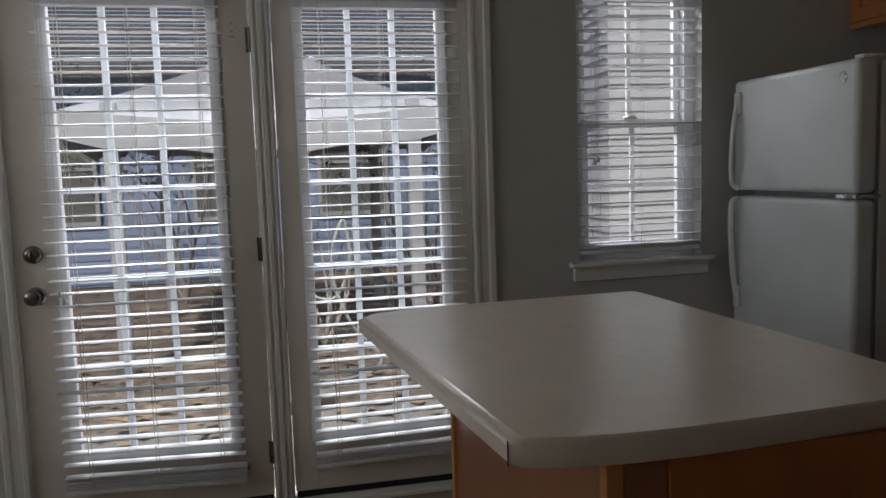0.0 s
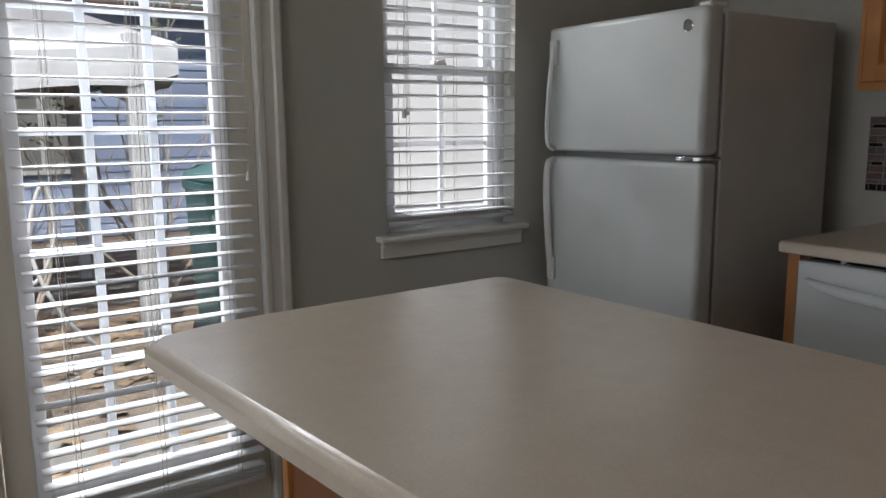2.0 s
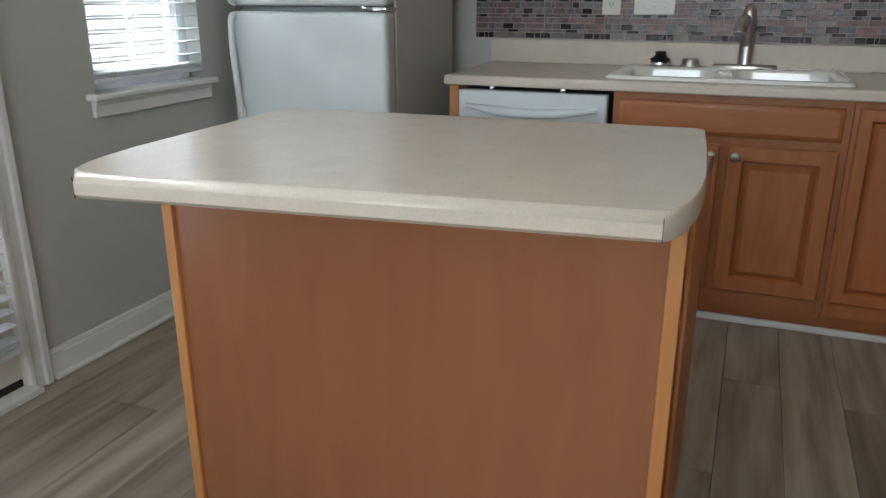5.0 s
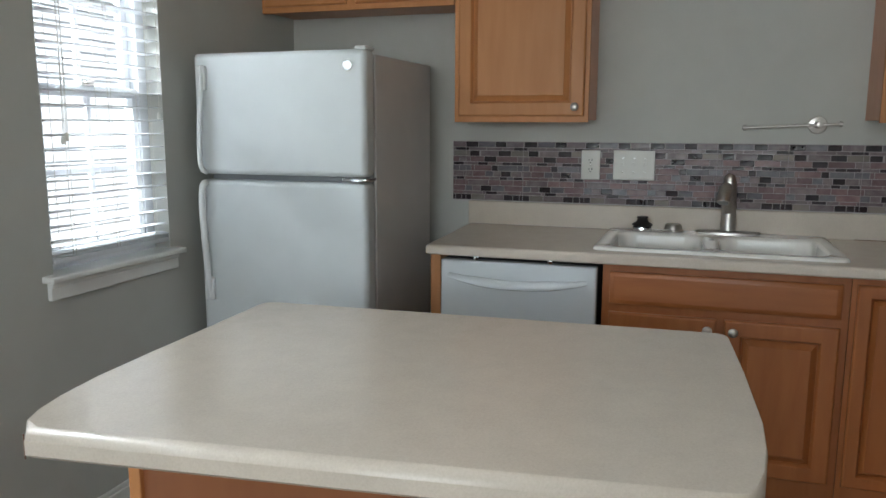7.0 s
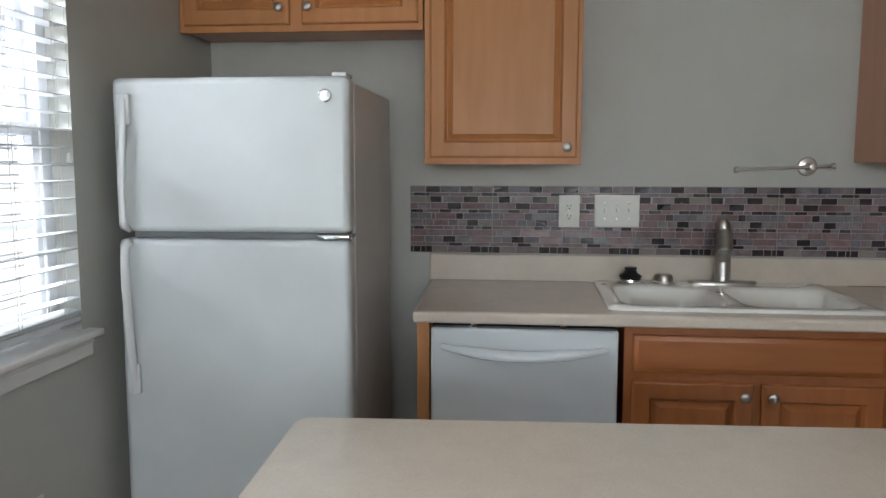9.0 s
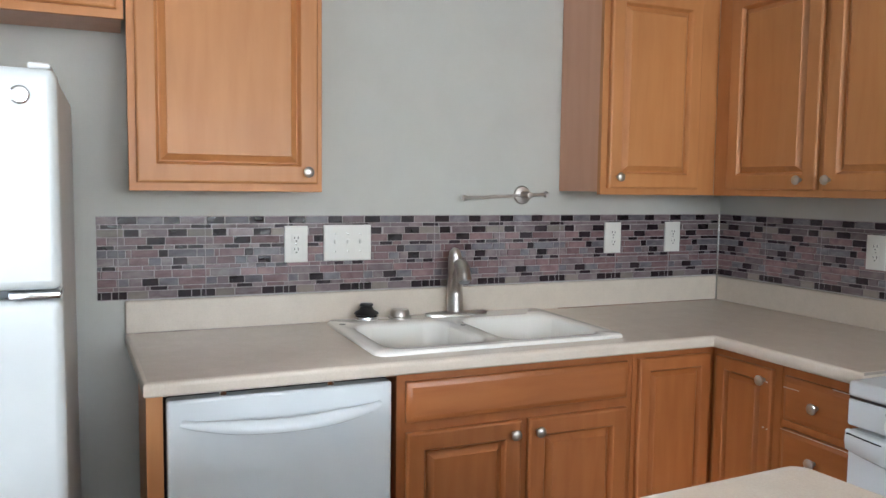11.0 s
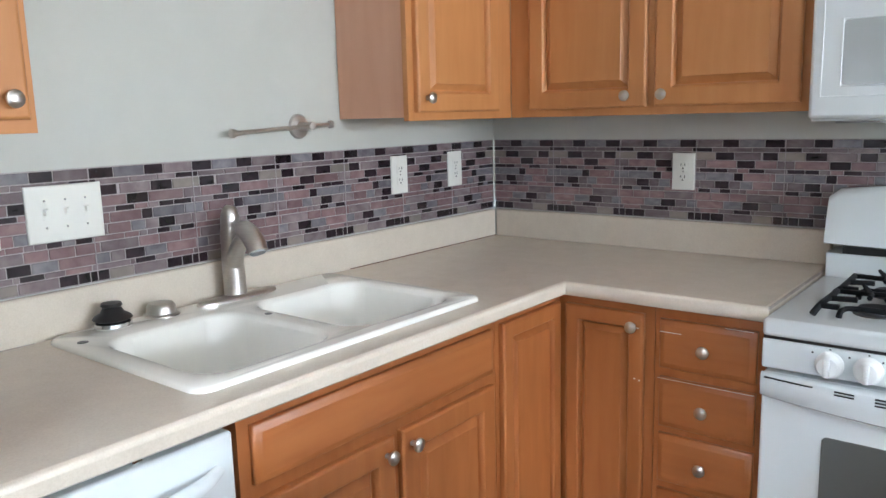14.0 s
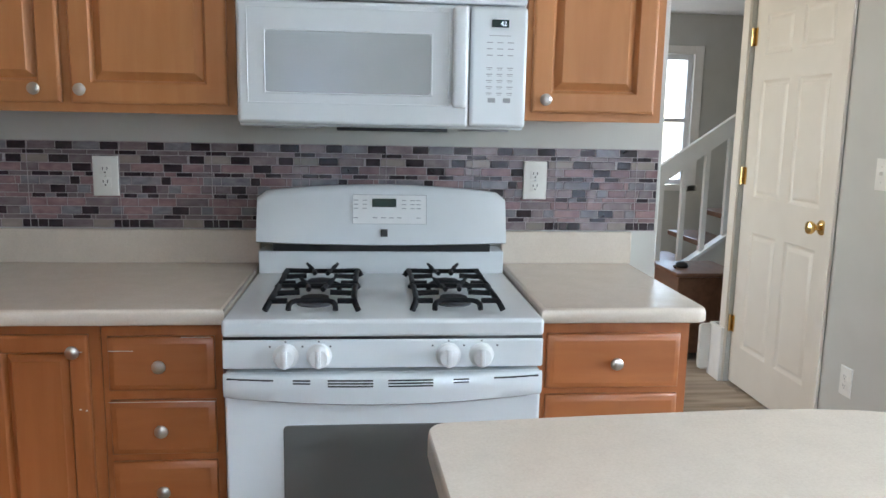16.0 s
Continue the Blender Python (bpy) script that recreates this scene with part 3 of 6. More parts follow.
# blinds
def slat_mesh(length, width=0.050, thick=0.0028):
    bm = bm_new()
    prof = [(-0.5, -0.10), (-0.25, 0.02), (0, 0.06), (0.25, 0.02), (0.5, -0.10)]
    rows = []
    for x in (-length / 2, length / 2):
        top = [bm.verts.new((x, q * width, p * 0.02 + thick / 2)) for q, p in prof]
        low = [bm.verts.new((x, q * width, p * 0.02 - thick / 2)) for q, p in prof]
        rows.append(top + low[::-1])
    n = len(rows[0])
    for k in range(n):
        bm.faces.new((rows[0][k], rows[0][(k + 1) % n], rows[1][(k + 1) % n], rows[1][k]))
    bm.faces.new(rows[0]), bm.faces.new(rows[1])
    return finish("slat", bm, SLAT)


def blind(name, x0, x1, y, top, bottom, pitch, tilt, label, sag=0.0, stack=4, width=0.05, wand=None, cords=(0.14, 0.5, 0.86)):
    """A slatted blind. sag: how much lower its left end hangs at the bottom."""
    b = thing(name, ((x0 + x1) / 2, y, top), label, "window blind")
    L, xm = x1 - x0, (x0 + x1) / 2
    part("headrail", box(bm_new(), x0, x1, y - 0.028, y + 0.028, top - 0.045, top, 0.003), SLAT, b)
    me = slat_mesh(L, width)
    rng = random.Random(len(name) * 7 + int(x0 * 100))
    zs, z = [], top - 0.075
    while z > bottom + 0.03 + stack * 0.008:
        zs.append(z)
        z -= pitch
    zs += [bottom + 0.026 + 0.008 * k for k in range(stack)][::-1]
    for k, z in enumerate(zs):
        f = max(0.0, (top - z) / (top - bottom) - 0.45) / 0.55
        loose = k >= len(zs) - stack
        ob = new("slat", me)
        ob.parent = b
        ob.matrix_parent_inverse = Matrix.Translation(-Vector(b.location))
        ob.matrix_basis = pose(xm + rng.uniform(-0.002, 0.002), y, z, (4 if loose else tilt) + rng.uniform(-1.3, 1.3), -math.degrees(sag * f * f / L) * 0.5 + rng.uniform(-0.12, 0.12), 0)
    bm = bm_new()
    box(bm, -L / 2, L / 2, -width / 2, width / 2, -0.009, 0.009, 0.003)
    ob = part("bottom_rail", bm, SLAT, b)
    ob.matrix_basis = pose(xm, y, bottom + 0.009, 0, -math.degrees(sag / L) * 0.5, 0)
    for c in cords:
        x = x0 + c * L
        bm = bm_new()
        for dy in (-width / 2 - 0.001, width / 2 + 0.001):
            tube(bm, [(x, y + dy, top - 0.045), (x, y + dy, bottom + 0.02)], 0.0011, 5)
        tube(bm, [(x + 0.012, y - width / 2 - 0.002, top - 0.045), (x + 0.012, y - width / 2 - 0.002, bottom + 0.02)], 0.0010, 5)
        part("ladder_cord", bm, CORD, b)
    return b


TILT = 1
blind_1 = blind("window_blind", 0.812, 1.452, N - 0.045, 1.985, 0.150, 0.0458, TILT, "white slatted blind on the french door, bottom hanging crooked", sag=-0.05)
blind_2 = blind("window_blind", 1.715, 2.338, N - 0.045, 1.985, 0.165, 0.0458, TILT, "white slatted blind on the fixed door, bottom rail askew", sag=0.02)
blind_3 = blind("window_blind", WIN_L + 0.006, WIN_R - 0.006, N + 0.022, WIN_T, 0.925, 0.0472, -3, "white slatted blind inside the window recess", stack=2)


def tassel(parent, x, y, z0, z1):
    bm = tube(bm_new(), [(x, y, z0), (x + 0.004, y - 0.002, (z0 + z1) / 2), (x, y, z1)], 0.0012, 5)
    part("pull_cord", bm, CORD, parent)
    bm = lathe(bm_new(), [(0.003, 0.022), (0.006, 0.018), (0.008, 0.0), (0.005, -0.004)], Matrix.Translation((x, y, z1)), 12)
    part("cord_tassel", bm, ALMOND, parent, "cream plastic tassel")


tassel(blind_2, 2.325, N - 0.078, 1.93, 1.12)
tassel(blind_1, 0.850, N - 0.078, 1.93, 0.90)
tassel(blind_1, 0.862, N - 0.078, 1.93, 0.87)
tassel(blind_1, 1.425, N - 0.078, 1.93, 0.99)
tassel(blind_3, 2.905, N - 0.010, 2.0, 1.30)
tassel(blind_3, 2.918, N - 0.010, 2.0, 1.31)
tassel(blind_3, 3.36, N - 0.010, 2.0, 1.38)
bm = box(bm_new(), 1.438, 1.462, N - 0.02, N + 0.012, 0.17, 0.19, 0.004)
part("hold_down_bracket", bm, GREY_PLASTIC, blind_1, "small bracket at the blind's foot")

# ---- kitchen ----
TOP, UNDER = 0.914, 0.876
NOSE = [(0.006, UNDER), (0.0, UNDER + 0.005), (0.0, TOP - 0.012), (0.0015, TOP - 0.006), (0.005, TOP - 0.002), (0.011, TOP)]

# island
isl = thing("kitchen_island", (2.3, 4.0, 0), "wooden kitchen island with plain cherry veneer back", "kitchen island")
BASE = [(2.075, 3.437), (2.640, 3.437), (2.620, 4.490), (2.075, 4.490)]
part("body", slab(bm_new(), BASE, [(0, 0.0), (0, 0.8675)]), VENEER, isl)
for x, y in (BASE[0], BASE[3]):
    s = 1 if y > 4 else -1
    part("corner_trim", box(bm_new(), x - 0.010, x + 0.018, min(y - s * 0.022, y + s * 0.004), max(y - s * 0.022, y + s * 0.004), 0.0, 0.8675, 0.003), WOOD_V, isl)
bm = slab(bm_new(), [(2.165, 3.427), (2.640, 3.427), (2.640, 3.4365), (2.165, 3.4365)], [(0, 0.09), (0, 0.867)])
part("end_panel", bm, BASE_V, isl)
cabinet_door(isl, "E", 2.642, 3.56, 3.995, 0.14, 0.70, (3.96, 0.66))
cabinet_door(isl, "E", 2.642, 4.015, 4.46, 0.14, 0.70, (4.05, 0.66))
drawer_front(isl, "E", 2.642, 3.56, 4.46, 0.73, 0.85, knobs=False, name="false_drawer")
south = [(1.925, 3.460), (1.945, 3.450), (1.971, 3.440), (2.020, 3.428), (2.10, 3.420), (2.20, 3.418), (2.45, 3.432)]
se = [(2.722 - 0.035 + 0.035 * math.sin(a), 3.486 - 0.035 * math.cos(a)) for a in [math.pi / 2 * k / 6 for k in range(7)]]
ne = [(2.672 - 0.035 + 0.035 * math.cos(a), 4.563 - 0.035 + 0.035 * math.sin(a)) for a in [math.pi / 2 * k / 6 for k in range(7)]]
north = [(2.4, 4.553), (2.2, 4.545), (2.05, 4.537), (1.95, 4.522), (1.89, 4.506), (1.85, 4.487), (1.815, 4.455)]
outline = south + se + ne + north
ROLL = [(0.010, 0.868), (0.0, 0.876), (0.0, TOP - 0.016), (0.003, TOP - 0.007), (0.009, TOP - 0.002), (0.018, TOP)]
bm = slab(bm_new(), outline, ROLL, [1.0 if x < 1.93 and y < 4.47 else 0.18 for x, y in outline])
isl_top = thing("island_worktop", (2.3, 4.0, TOP), "beige laminate worktop with curved corners on the island", "worktop")
part("top", bm, LAMINATE, isl_top, smooth=60)
for x, y in ((1.925, 3.460), (1.816, 4.456)):
    s_y = -1 if y < 4 else 1
    part("edge_seam", box(bm_new(), x - 0.0008, x + 0.0012, min(y, y + s_y * 0.0012), max(y, y + s_y * 0.0012), 0.869, TOP - 0.006), TABLE_WOOD, isl_top, "thin dark laminate seam")

# base units
FX, FY = 3.742, 2.702          # face-frame planes of the east and the south run


def frame_box(bm, side, plane, u0, u1, depth, z0=0.10, z1=UNDER - 0.002, w=0.035):
    """A cabinet carcass with its back at the wall."""
    if side == "W":
        box(bm, plane, plane + depth, u0, u1, z0, z1)
        box(bm, plane + 0.075, plane + depth, u0, u1, 0.0, z0)
    else:
        box(bm, u0, u1, plane - depth, plane, z0, z1)
        box(bm, u0, u1, plane - depth, plane - 0.075, 0.0, z0)
    return bm


cab = thing("sink_cabinet", (4.06, 3.43, 0), "honey maple sink cabinet with false drawer and two raised-panel doors", "cabinet")
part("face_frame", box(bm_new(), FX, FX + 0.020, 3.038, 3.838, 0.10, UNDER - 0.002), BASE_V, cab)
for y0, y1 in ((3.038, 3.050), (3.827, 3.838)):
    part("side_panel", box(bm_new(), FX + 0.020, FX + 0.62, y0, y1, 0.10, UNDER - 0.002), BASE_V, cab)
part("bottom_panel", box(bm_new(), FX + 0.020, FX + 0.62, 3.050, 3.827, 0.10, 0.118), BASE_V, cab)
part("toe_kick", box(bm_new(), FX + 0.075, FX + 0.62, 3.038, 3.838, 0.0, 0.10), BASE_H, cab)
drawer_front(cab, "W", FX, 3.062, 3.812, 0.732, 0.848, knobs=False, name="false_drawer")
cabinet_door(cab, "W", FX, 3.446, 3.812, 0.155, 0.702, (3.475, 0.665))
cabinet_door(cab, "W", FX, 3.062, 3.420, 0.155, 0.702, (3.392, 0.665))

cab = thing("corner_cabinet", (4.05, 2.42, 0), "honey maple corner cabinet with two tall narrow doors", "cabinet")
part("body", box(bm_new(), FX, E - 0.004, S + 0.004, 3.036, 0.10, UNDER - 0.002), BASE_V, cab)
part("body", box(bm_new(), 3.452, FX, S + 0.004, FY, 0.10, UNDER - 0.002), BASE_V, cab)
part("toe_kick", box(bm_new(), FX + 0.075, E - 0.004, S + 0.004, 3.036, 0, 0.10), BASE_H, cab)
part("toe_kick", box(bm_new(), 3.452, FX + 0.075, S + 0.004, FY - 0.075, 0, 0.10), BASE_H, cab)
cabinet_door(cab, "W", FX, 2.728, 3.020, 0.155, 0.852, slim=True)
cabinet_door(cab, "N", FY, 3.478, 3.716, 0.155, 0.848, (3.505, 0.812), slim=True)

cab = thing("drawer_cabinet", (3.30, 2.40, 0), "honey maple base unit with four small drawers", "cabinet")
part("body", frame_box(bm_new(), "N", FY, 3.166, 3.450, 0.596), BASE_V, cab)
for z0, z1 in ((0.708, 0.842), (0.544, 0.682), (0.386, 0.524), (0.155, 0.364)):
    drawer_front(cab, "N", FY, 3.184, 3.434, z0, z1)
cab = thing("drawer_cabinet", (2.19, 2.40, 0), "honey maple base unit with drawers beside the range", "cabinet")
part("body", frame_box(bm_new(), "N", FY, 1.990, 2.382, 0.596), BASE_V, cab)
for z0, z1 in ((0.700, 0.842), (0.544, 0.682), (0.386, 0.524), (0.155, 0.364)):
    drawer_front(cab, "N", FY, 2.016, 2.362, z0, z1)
bm = box(bm_new(), FX + 0.002, E - 0.004, 4.452, 4.492, 0, UNDER - 0.002, 0.002)
single("end_panel", bm, WOOD_V, "pale maple end panel beside the dishwasher", "cabinet panel")
bm = bm_new()
box(bm, FX + 0.055, FX + 0.073, 2.70, 3.85, 0, 0.028, 0.006)
box(bm, 3.17, 3.80, FY - 0.073, FY - 0.055, 0, 0.028, 0.006)
structure("toe_moulding", bm, TRIM, "white shoe moulding along the toe kick", "trim")

def scratch(parent, x0, x1, z0, z1):
    part("scratch", box(bm_new(), x0, x1, FY + 0.0190, FY + 0.0198, z0, z1), SLAT, parent, "pale scratch")


dc = bpy.data.objects["drawer_cabinet"]
cc = bpy.data.objects["corner_cabinet"]
scratch(dc, 3.372, 3.430, 0.8085, 0.8100)
scratch(dc, 3.190, 3.260, 0.8420, 0.8432)
scratch(dc, 3.184, 3.434, 0.6805, 0.6815)
for x, z, w in ((3.490, 0.806, 0.008), (3.484, 0.660, 0.004), (3.497, 0.663, 0.006)):
    part("scratch", box(bm_new(), x, x + w, FY + 0.0190, FY + 0.0199, z, z + 0.003), SLAT, cc, "pale scratch")

# dishwasher
dw = thing("dishwasher", (4.0, 4.147, 0), "white dishwasher under the worktop", "dishwasher")
DX, Y0, Y1 = 3.722, 3.858, 4.445
part("tub", box(bm_new(), DX + 0.05, E - 0.05, Y0, Y1, 0.02, 0.855), DARK_GAP, dw)
part("door", box(bm_new(), DX, DX + 0.05, Y0, Y1, 0.13, 0.858, 0.008, 3), APPLIANCE, dw)
part("kick_plate", box(bm_new(), DX + 0.05, DX + 0.06, Y0, Y1, 0.01, 0.125, 0.003), APPLIANCE, dw)
bm = bm_new()
pts = [(DX - 0.004 - 0.042 * math.sin(math.pi * k / 16) ** 0.55, Y0 + 0.035 + (Y1 - Y0 - 0.07) * k / 16, 0.800 - 0.018 * math.sin(math.pi * k / 16)) for k in range(17)]
tube(bm, pts, [0.010 + 0.010 * min(1, 4 * min(k, 16 - k) / 16) for k in range(17)], 12, 0.7)
part("handle", bm, APPLIANCE, dw, "curved white bar handle")
for y in (4.02, 4.30):
    part("mounting_tab", box(bm_new(), DX + 0.010, DX + 0.05, y, y + 0.018, 0.858, 0.874, 0.001), CHROME, dw)

def cut_opening(bm, x0, x1, y0, y1):
    """A square opening through a flat slab, with its four inner sides."""
    bm.faces.ensure_lookup_table()
    zs = [v.co.z for v in bm.verts]
    rims = []
    for z in (min(zs), max(zs)):
        f = next(f for f in bm.faces if all(abs(v.co.z - z) < 1e-6 for v in f.verts))
        outer = list(f.edges)
        vs = [bm.verts.new((x, y, z)) for x, y in ((x0, y0), (x1, y0), (x1, y1), (x0, y1))]
        inner = [bm.edges.new((vs[k], vs[(k + 1) % 4])) for k in range(4)]
        bm.faces.remove(f)
        bmesh.ops.triangle_fill(bm, use_beauty=True, use_dissolve=False, edges=outer + inner)
        rims.append(vs)
    a, b = rims
    for k in range(4):
        bm.faces.new((a[k], a[(k + 1) % 4], b[(k + 1) % 4], b[k]))


# worktop, L shaped
bm = bm_new()
L_OUT = [(3.702, 2.742), (3.702, 4.498), (E - 0.002, 4.528), (E - 0.002, S + 0.002), (3.153, S + 0.002), (3.153, 2.742)]
slab(bm, L_OUT[::-1], NOSE)
cut_opening(bm, 3.800, 4.262, 3.066, 3.854)
worktop = thing("worktop", (4.0, 3.0, TOP), "beige laminate L-shaped worktop with rolled edge and upstand", "worktop")
part("top", bm, LAMINATE, worktop, smooth=60)
wt = box(bm_new(), E - 0.022, E - 0.001, S + 0.02, 4.527, TOP - 0.002, 1.0185, 0.006, 3)
part("upstand", wt, LAMINATE, worktop)
part("upstand", box(bm_new(), 3.153, E - 0.022, S + 0.001, S + 0.021, TOP - 0.002, 1.0185, 0.006, 3), LAMINATE, worktop)
part("caulk_line", box(bm_new(), E - 0.0236, E - 0.0216, 2.125, 2.93, TOP - 0.001, TOP + 0.0028), TABLE_WOOD, worktop, "brown stained caulk line")
part("caulk_line", box(bm_new(), E - 0.0232, E - 0.0216, 3.90, 4.50, TOP - 0.001, TOP + 0.002), BARK, worktop)
part("end_strip", box(bm_new(), 3.1532, 3.156, S + 0.01, 2.735, TOP - 0.006, TOP + 0.0008), BARK, worktop)
wt2 = thing("worktop", (2.17, 2.42, TOP), "short beige laminate worktop beside the range", "worktop")
bm = slab(bm_new(), [(1.952, S + 0.002), (2.386, S + 0.002), (2.386, 2.742), (1.985, 2.742), (1.964, 2.735), (1.957, 2.715)], NOSE)
part("top", bm, LAMINATE, wt2, smooth=60)
part("upstand", box(bm_new(), 1.952, 2.386, S + 0.001, S + 0.021, TOP - 0.002, 1.0185, 0.006, 3), LAMINATE, wt2)


# wall units
def wall_unit(label, side, plane, u0, u1, z0, z1, depth, doors, group="wall cabinets"):
    at = (plane + depth / 2, (u0 + u1) / 2, z0) if side == "W" else ((u0 + u1) / 2, plane - depth / 2, z0)
    c = thing("wall_cabinet", at, label, "cabinet", group)
    bm = bm_new()
    if side == "W":
        box(bm, plane, plane + 0.019, u0, u1, z0, z1, 0.001)
        part("face_frame", bm, WOOD_V, c)
        part("body", box(bm_new(), plane + 0.019, plane + depth, u0 + 0.004, u1 - 0.004, z0 + 0.010, z1), SIDE_VENEER, c)
    else:
        box(bm, u0, u1, plane - 0.019, plane, z0, z1, 0.001)
        part("face_frame", bm, WOOD_V, c)
        part("body", box(bm_new(), u0 + 0.004, u1 - 0.004, plane - depth, plane - 0.019, z0 + 0.010, z1), SIDE_VENEER, c)
    for a, b, ku, kz in doors:
        cabinet_door(c, side, plane, a, b, z0 + 0.024, z1 - 0.02, (ku, kz), mat=WOOD_V)
    return c


UZ, UT = 1.372, 2.134
UX, UY = 4.103, 2.402
wall_unit("honey maple wall cabinet with one raised-panel door", "W", UX, 3.958, 4.512, UZ, UT, 0.284, [(3.974, 4.492, 4.008, 1.432)])
wall_unit("honey maple wall cabinet beside the corner", "W", UX, 2.4025, 2.930, UZ, UT, 0.284, [(2.495, 2.905, 2.868, 1.436)])
wall_unit("honey maple wall cabinet with two raised-panel doors", "N", UY, 3.168, 4.1025, UZ, UT, 0.30, [(3.190, 3.592, 3.562, 1.430), (3.618, 4.024, 3.676, 1.430)])
wall_unit("honey maple wall cabinet beside the microwave", "N", UY, 1.990, 2.380, UZ, UT, 0.30, [(2.016, 2.364, 2.330, 1.430)])
wall_unit("short honey maple cabinet above the refrigerator", "W", UX, 4.518, N - 0.004, 1.845, UT, 0.284, [(4.535, 4.952, 4.925, 1.925), (4.998, 5.39, 5.030, 1.925)])
wall_unit("short honey maple cabinet above the microwave", "N", UY, 2.386, 3.162, 1.752, UT, 0.30, [(2.40, 2.766, 2.735, 1.81), (2.782, 3.148, 2.812, 1.81)])

# refrigerator
fr = thing("refrigerator", (3.87, 5.012, 0), "white top-freezer refrigerator with bowed handles", "refrigerator")
RX, RY0, RY1 = 3.512, 4.655, 5.362
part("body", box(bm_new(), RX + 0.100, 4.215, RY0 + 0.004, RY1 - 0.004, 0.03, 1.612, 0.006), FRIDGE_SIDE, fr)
part("gasket", box(bm_new(), RX + 0.086, RX + 0.100, RY0 + 0.012, RY1 - 0.012, 0.08, 1.60), GREY_PLASTIC, fr)
fdoor = part("freezer_door", box(bm_new(), RX, RX + 0.086, RY0, RY1, 1.172, 1.622, 0.020, 4), PEBBLED, fr)
ldoor = part("lower_door", box(bm_new(), RX, RX + 0.086, RY0, RY1, 0.085, 1.150, 0.020, 4), PEBBLED, fr)
part("base_grille", box(bm_new(), RX + 0.065, RX + 0.098, RY0 + 0.01, RY1 - 0.01, 0.015, 0.078, 0.004), GREY_PLASTIC, fr)


def fridge_handle(parent, z_grip, z_end):
    """A bowed handle: flat pad at one end, free loop to the other."""
    bm = bm_new()
    y = RY1 - 0.040
    s = 1 if z_end > z_grip else -1
    L = abs(z_end - z_grip)
    pts = [(RX - 0.002, y, z_grip), (RX - 0.030, y, z_grip + s * 0.02), (RX - 0.036, y, z_grip + s * 0.25 * L), (RX - 0.030, y - 0.004, z_grip + s * 0.6 * L), (RX - 0.014, y - 0.002, z_grip + s * 0.86 * L), (RX - 0.002, y, z_end)]
    tube(bm, curve_points(pts, 6), 0.0125, 10, 0.75)
    box(bm, RX - 0.014, RX + 0.004, y - 0.020, y + 0.020, min(z_end, z_end - s * 0.09), max(z_end, z_end - s * 0.09), 0.006)
    part("handle", bm, WHITE_PLASTIC, parent, "bowed white plastic handle")


fridge_handle(fdoor, 1.180, 1.575)
fridge_handle(ldoor, 1.140, 0.68)
bm = box(bm_new(), RX + 0.030, RX + 0.115, RY0 + 0.012, RY0 + 0.055, 1.622, 1.636, 0.005)
part("hinge_cap", bm, WHITE_PLASTIC, fr)
bm = box(bm_new(), RX + 0.004, RX + 0.104, RY0 + 0.003, RY0 + 0.10, 1.154, 1.168, 0.003)
part("centre_hinge", bm, CHROME, fr, "bright steel centre hinge")
bm = lathe(bm_new(), [(0.019, 0), (0.019, 0.002), (0.016, 0.0035), (0.015, 0.002), (0.002, 0.0022)], out_matrix("W", (RX - 0.0005, 4.722, 1.566)), 28)
part("badge", bm, CHROME, fdoor, "round chrome badge")

# sink
SX0, SX1, SY0, SY1 = 3.775, 4.352, 3.035, 3.885


def rounded(x0, x1, y0, y1, r, n=6):
    out = []
    for cx, cy, a0 in ((x1 - r, y0 + r, -90), (x1 - r, y1 - r, 0), (x0 + r, y1 - r, 90), (x0 + r, y0 + r, 180)):
        out += [(cx + r * math.cos(radians(a0 + 90 * k / n)), cy + r * math.sin(radians(a0 + 90 * k / n))) for k in range(n + 1)]
    return out


def bridge(bm, a, b):
    n = len(a)
    for k in range(n):
        bm.faces.new((a[k], a[(k + 1) % n], b[(k + 1) % n], b[k]))


def sink_mesh():
    bm = bm_new()
    zt = TOP + 0.012
    def loop(pts, z):
        return [bm.verts.new((x, y, z)) for x, y in pts]
    low = loop(rounded(SX0, SX1, SY0, SY1, 0.035), TOP + 0.0005)
    mid = loop(rounded(SX0 + 0.001, SX1 - 0.001, SY0 + 0.001, SY1 - 0.001, 0.035), TOP + 0.007)
    rim = loop(rounded(SX0 + 0.007, SX1 - 0.007, SY0 + 0.007, SY1 - 0.007, 0.032), zt)
    bridge(bm, low, mid), bridge(bm, mid, rim)
    ymid = 3.470
    holes = []
    for y0, y1 in ((SY0 + 0.045, ymid - 0.020), (ymid + 0.020, SY1 - 0.045)):
        x0, x1 = SX0 + 0.042, SX1 - 0.125
        last = None
        for ins, z, r in ((0, zt, 0.075), (0.006, zt - 0.003, 0.073), (0.012, zt - 0.012, 0.070), (0.020, zt - 0.09, 0.066), (0.028, zt - 0.15, 0.060), (0.050, zt - 0.172, 0.05), (0.11, zt - 0.178, 0.03)):
            cur = loop(rounded(x0 + ins, x1 - ins, y0 + ins, y1 - ins, r), z)
            if last:
                bridge(bm, last, cur)
            else:
                holes.append(cur)
            last = cur
        bm.faces.new(last)
    # deck between the rim and the two bowls
    edges = []
    for lp in [rim] + holes:
        for k in range(len(lp)):
            e = bm.edges.get((lp[k], lp[(k + 1) % len(lp)]))
            edges.append(e)
    bmesh.ops.triangle_fill(bm, use_beauty=True, use_dissolve=False, edges=edges)
    return bm


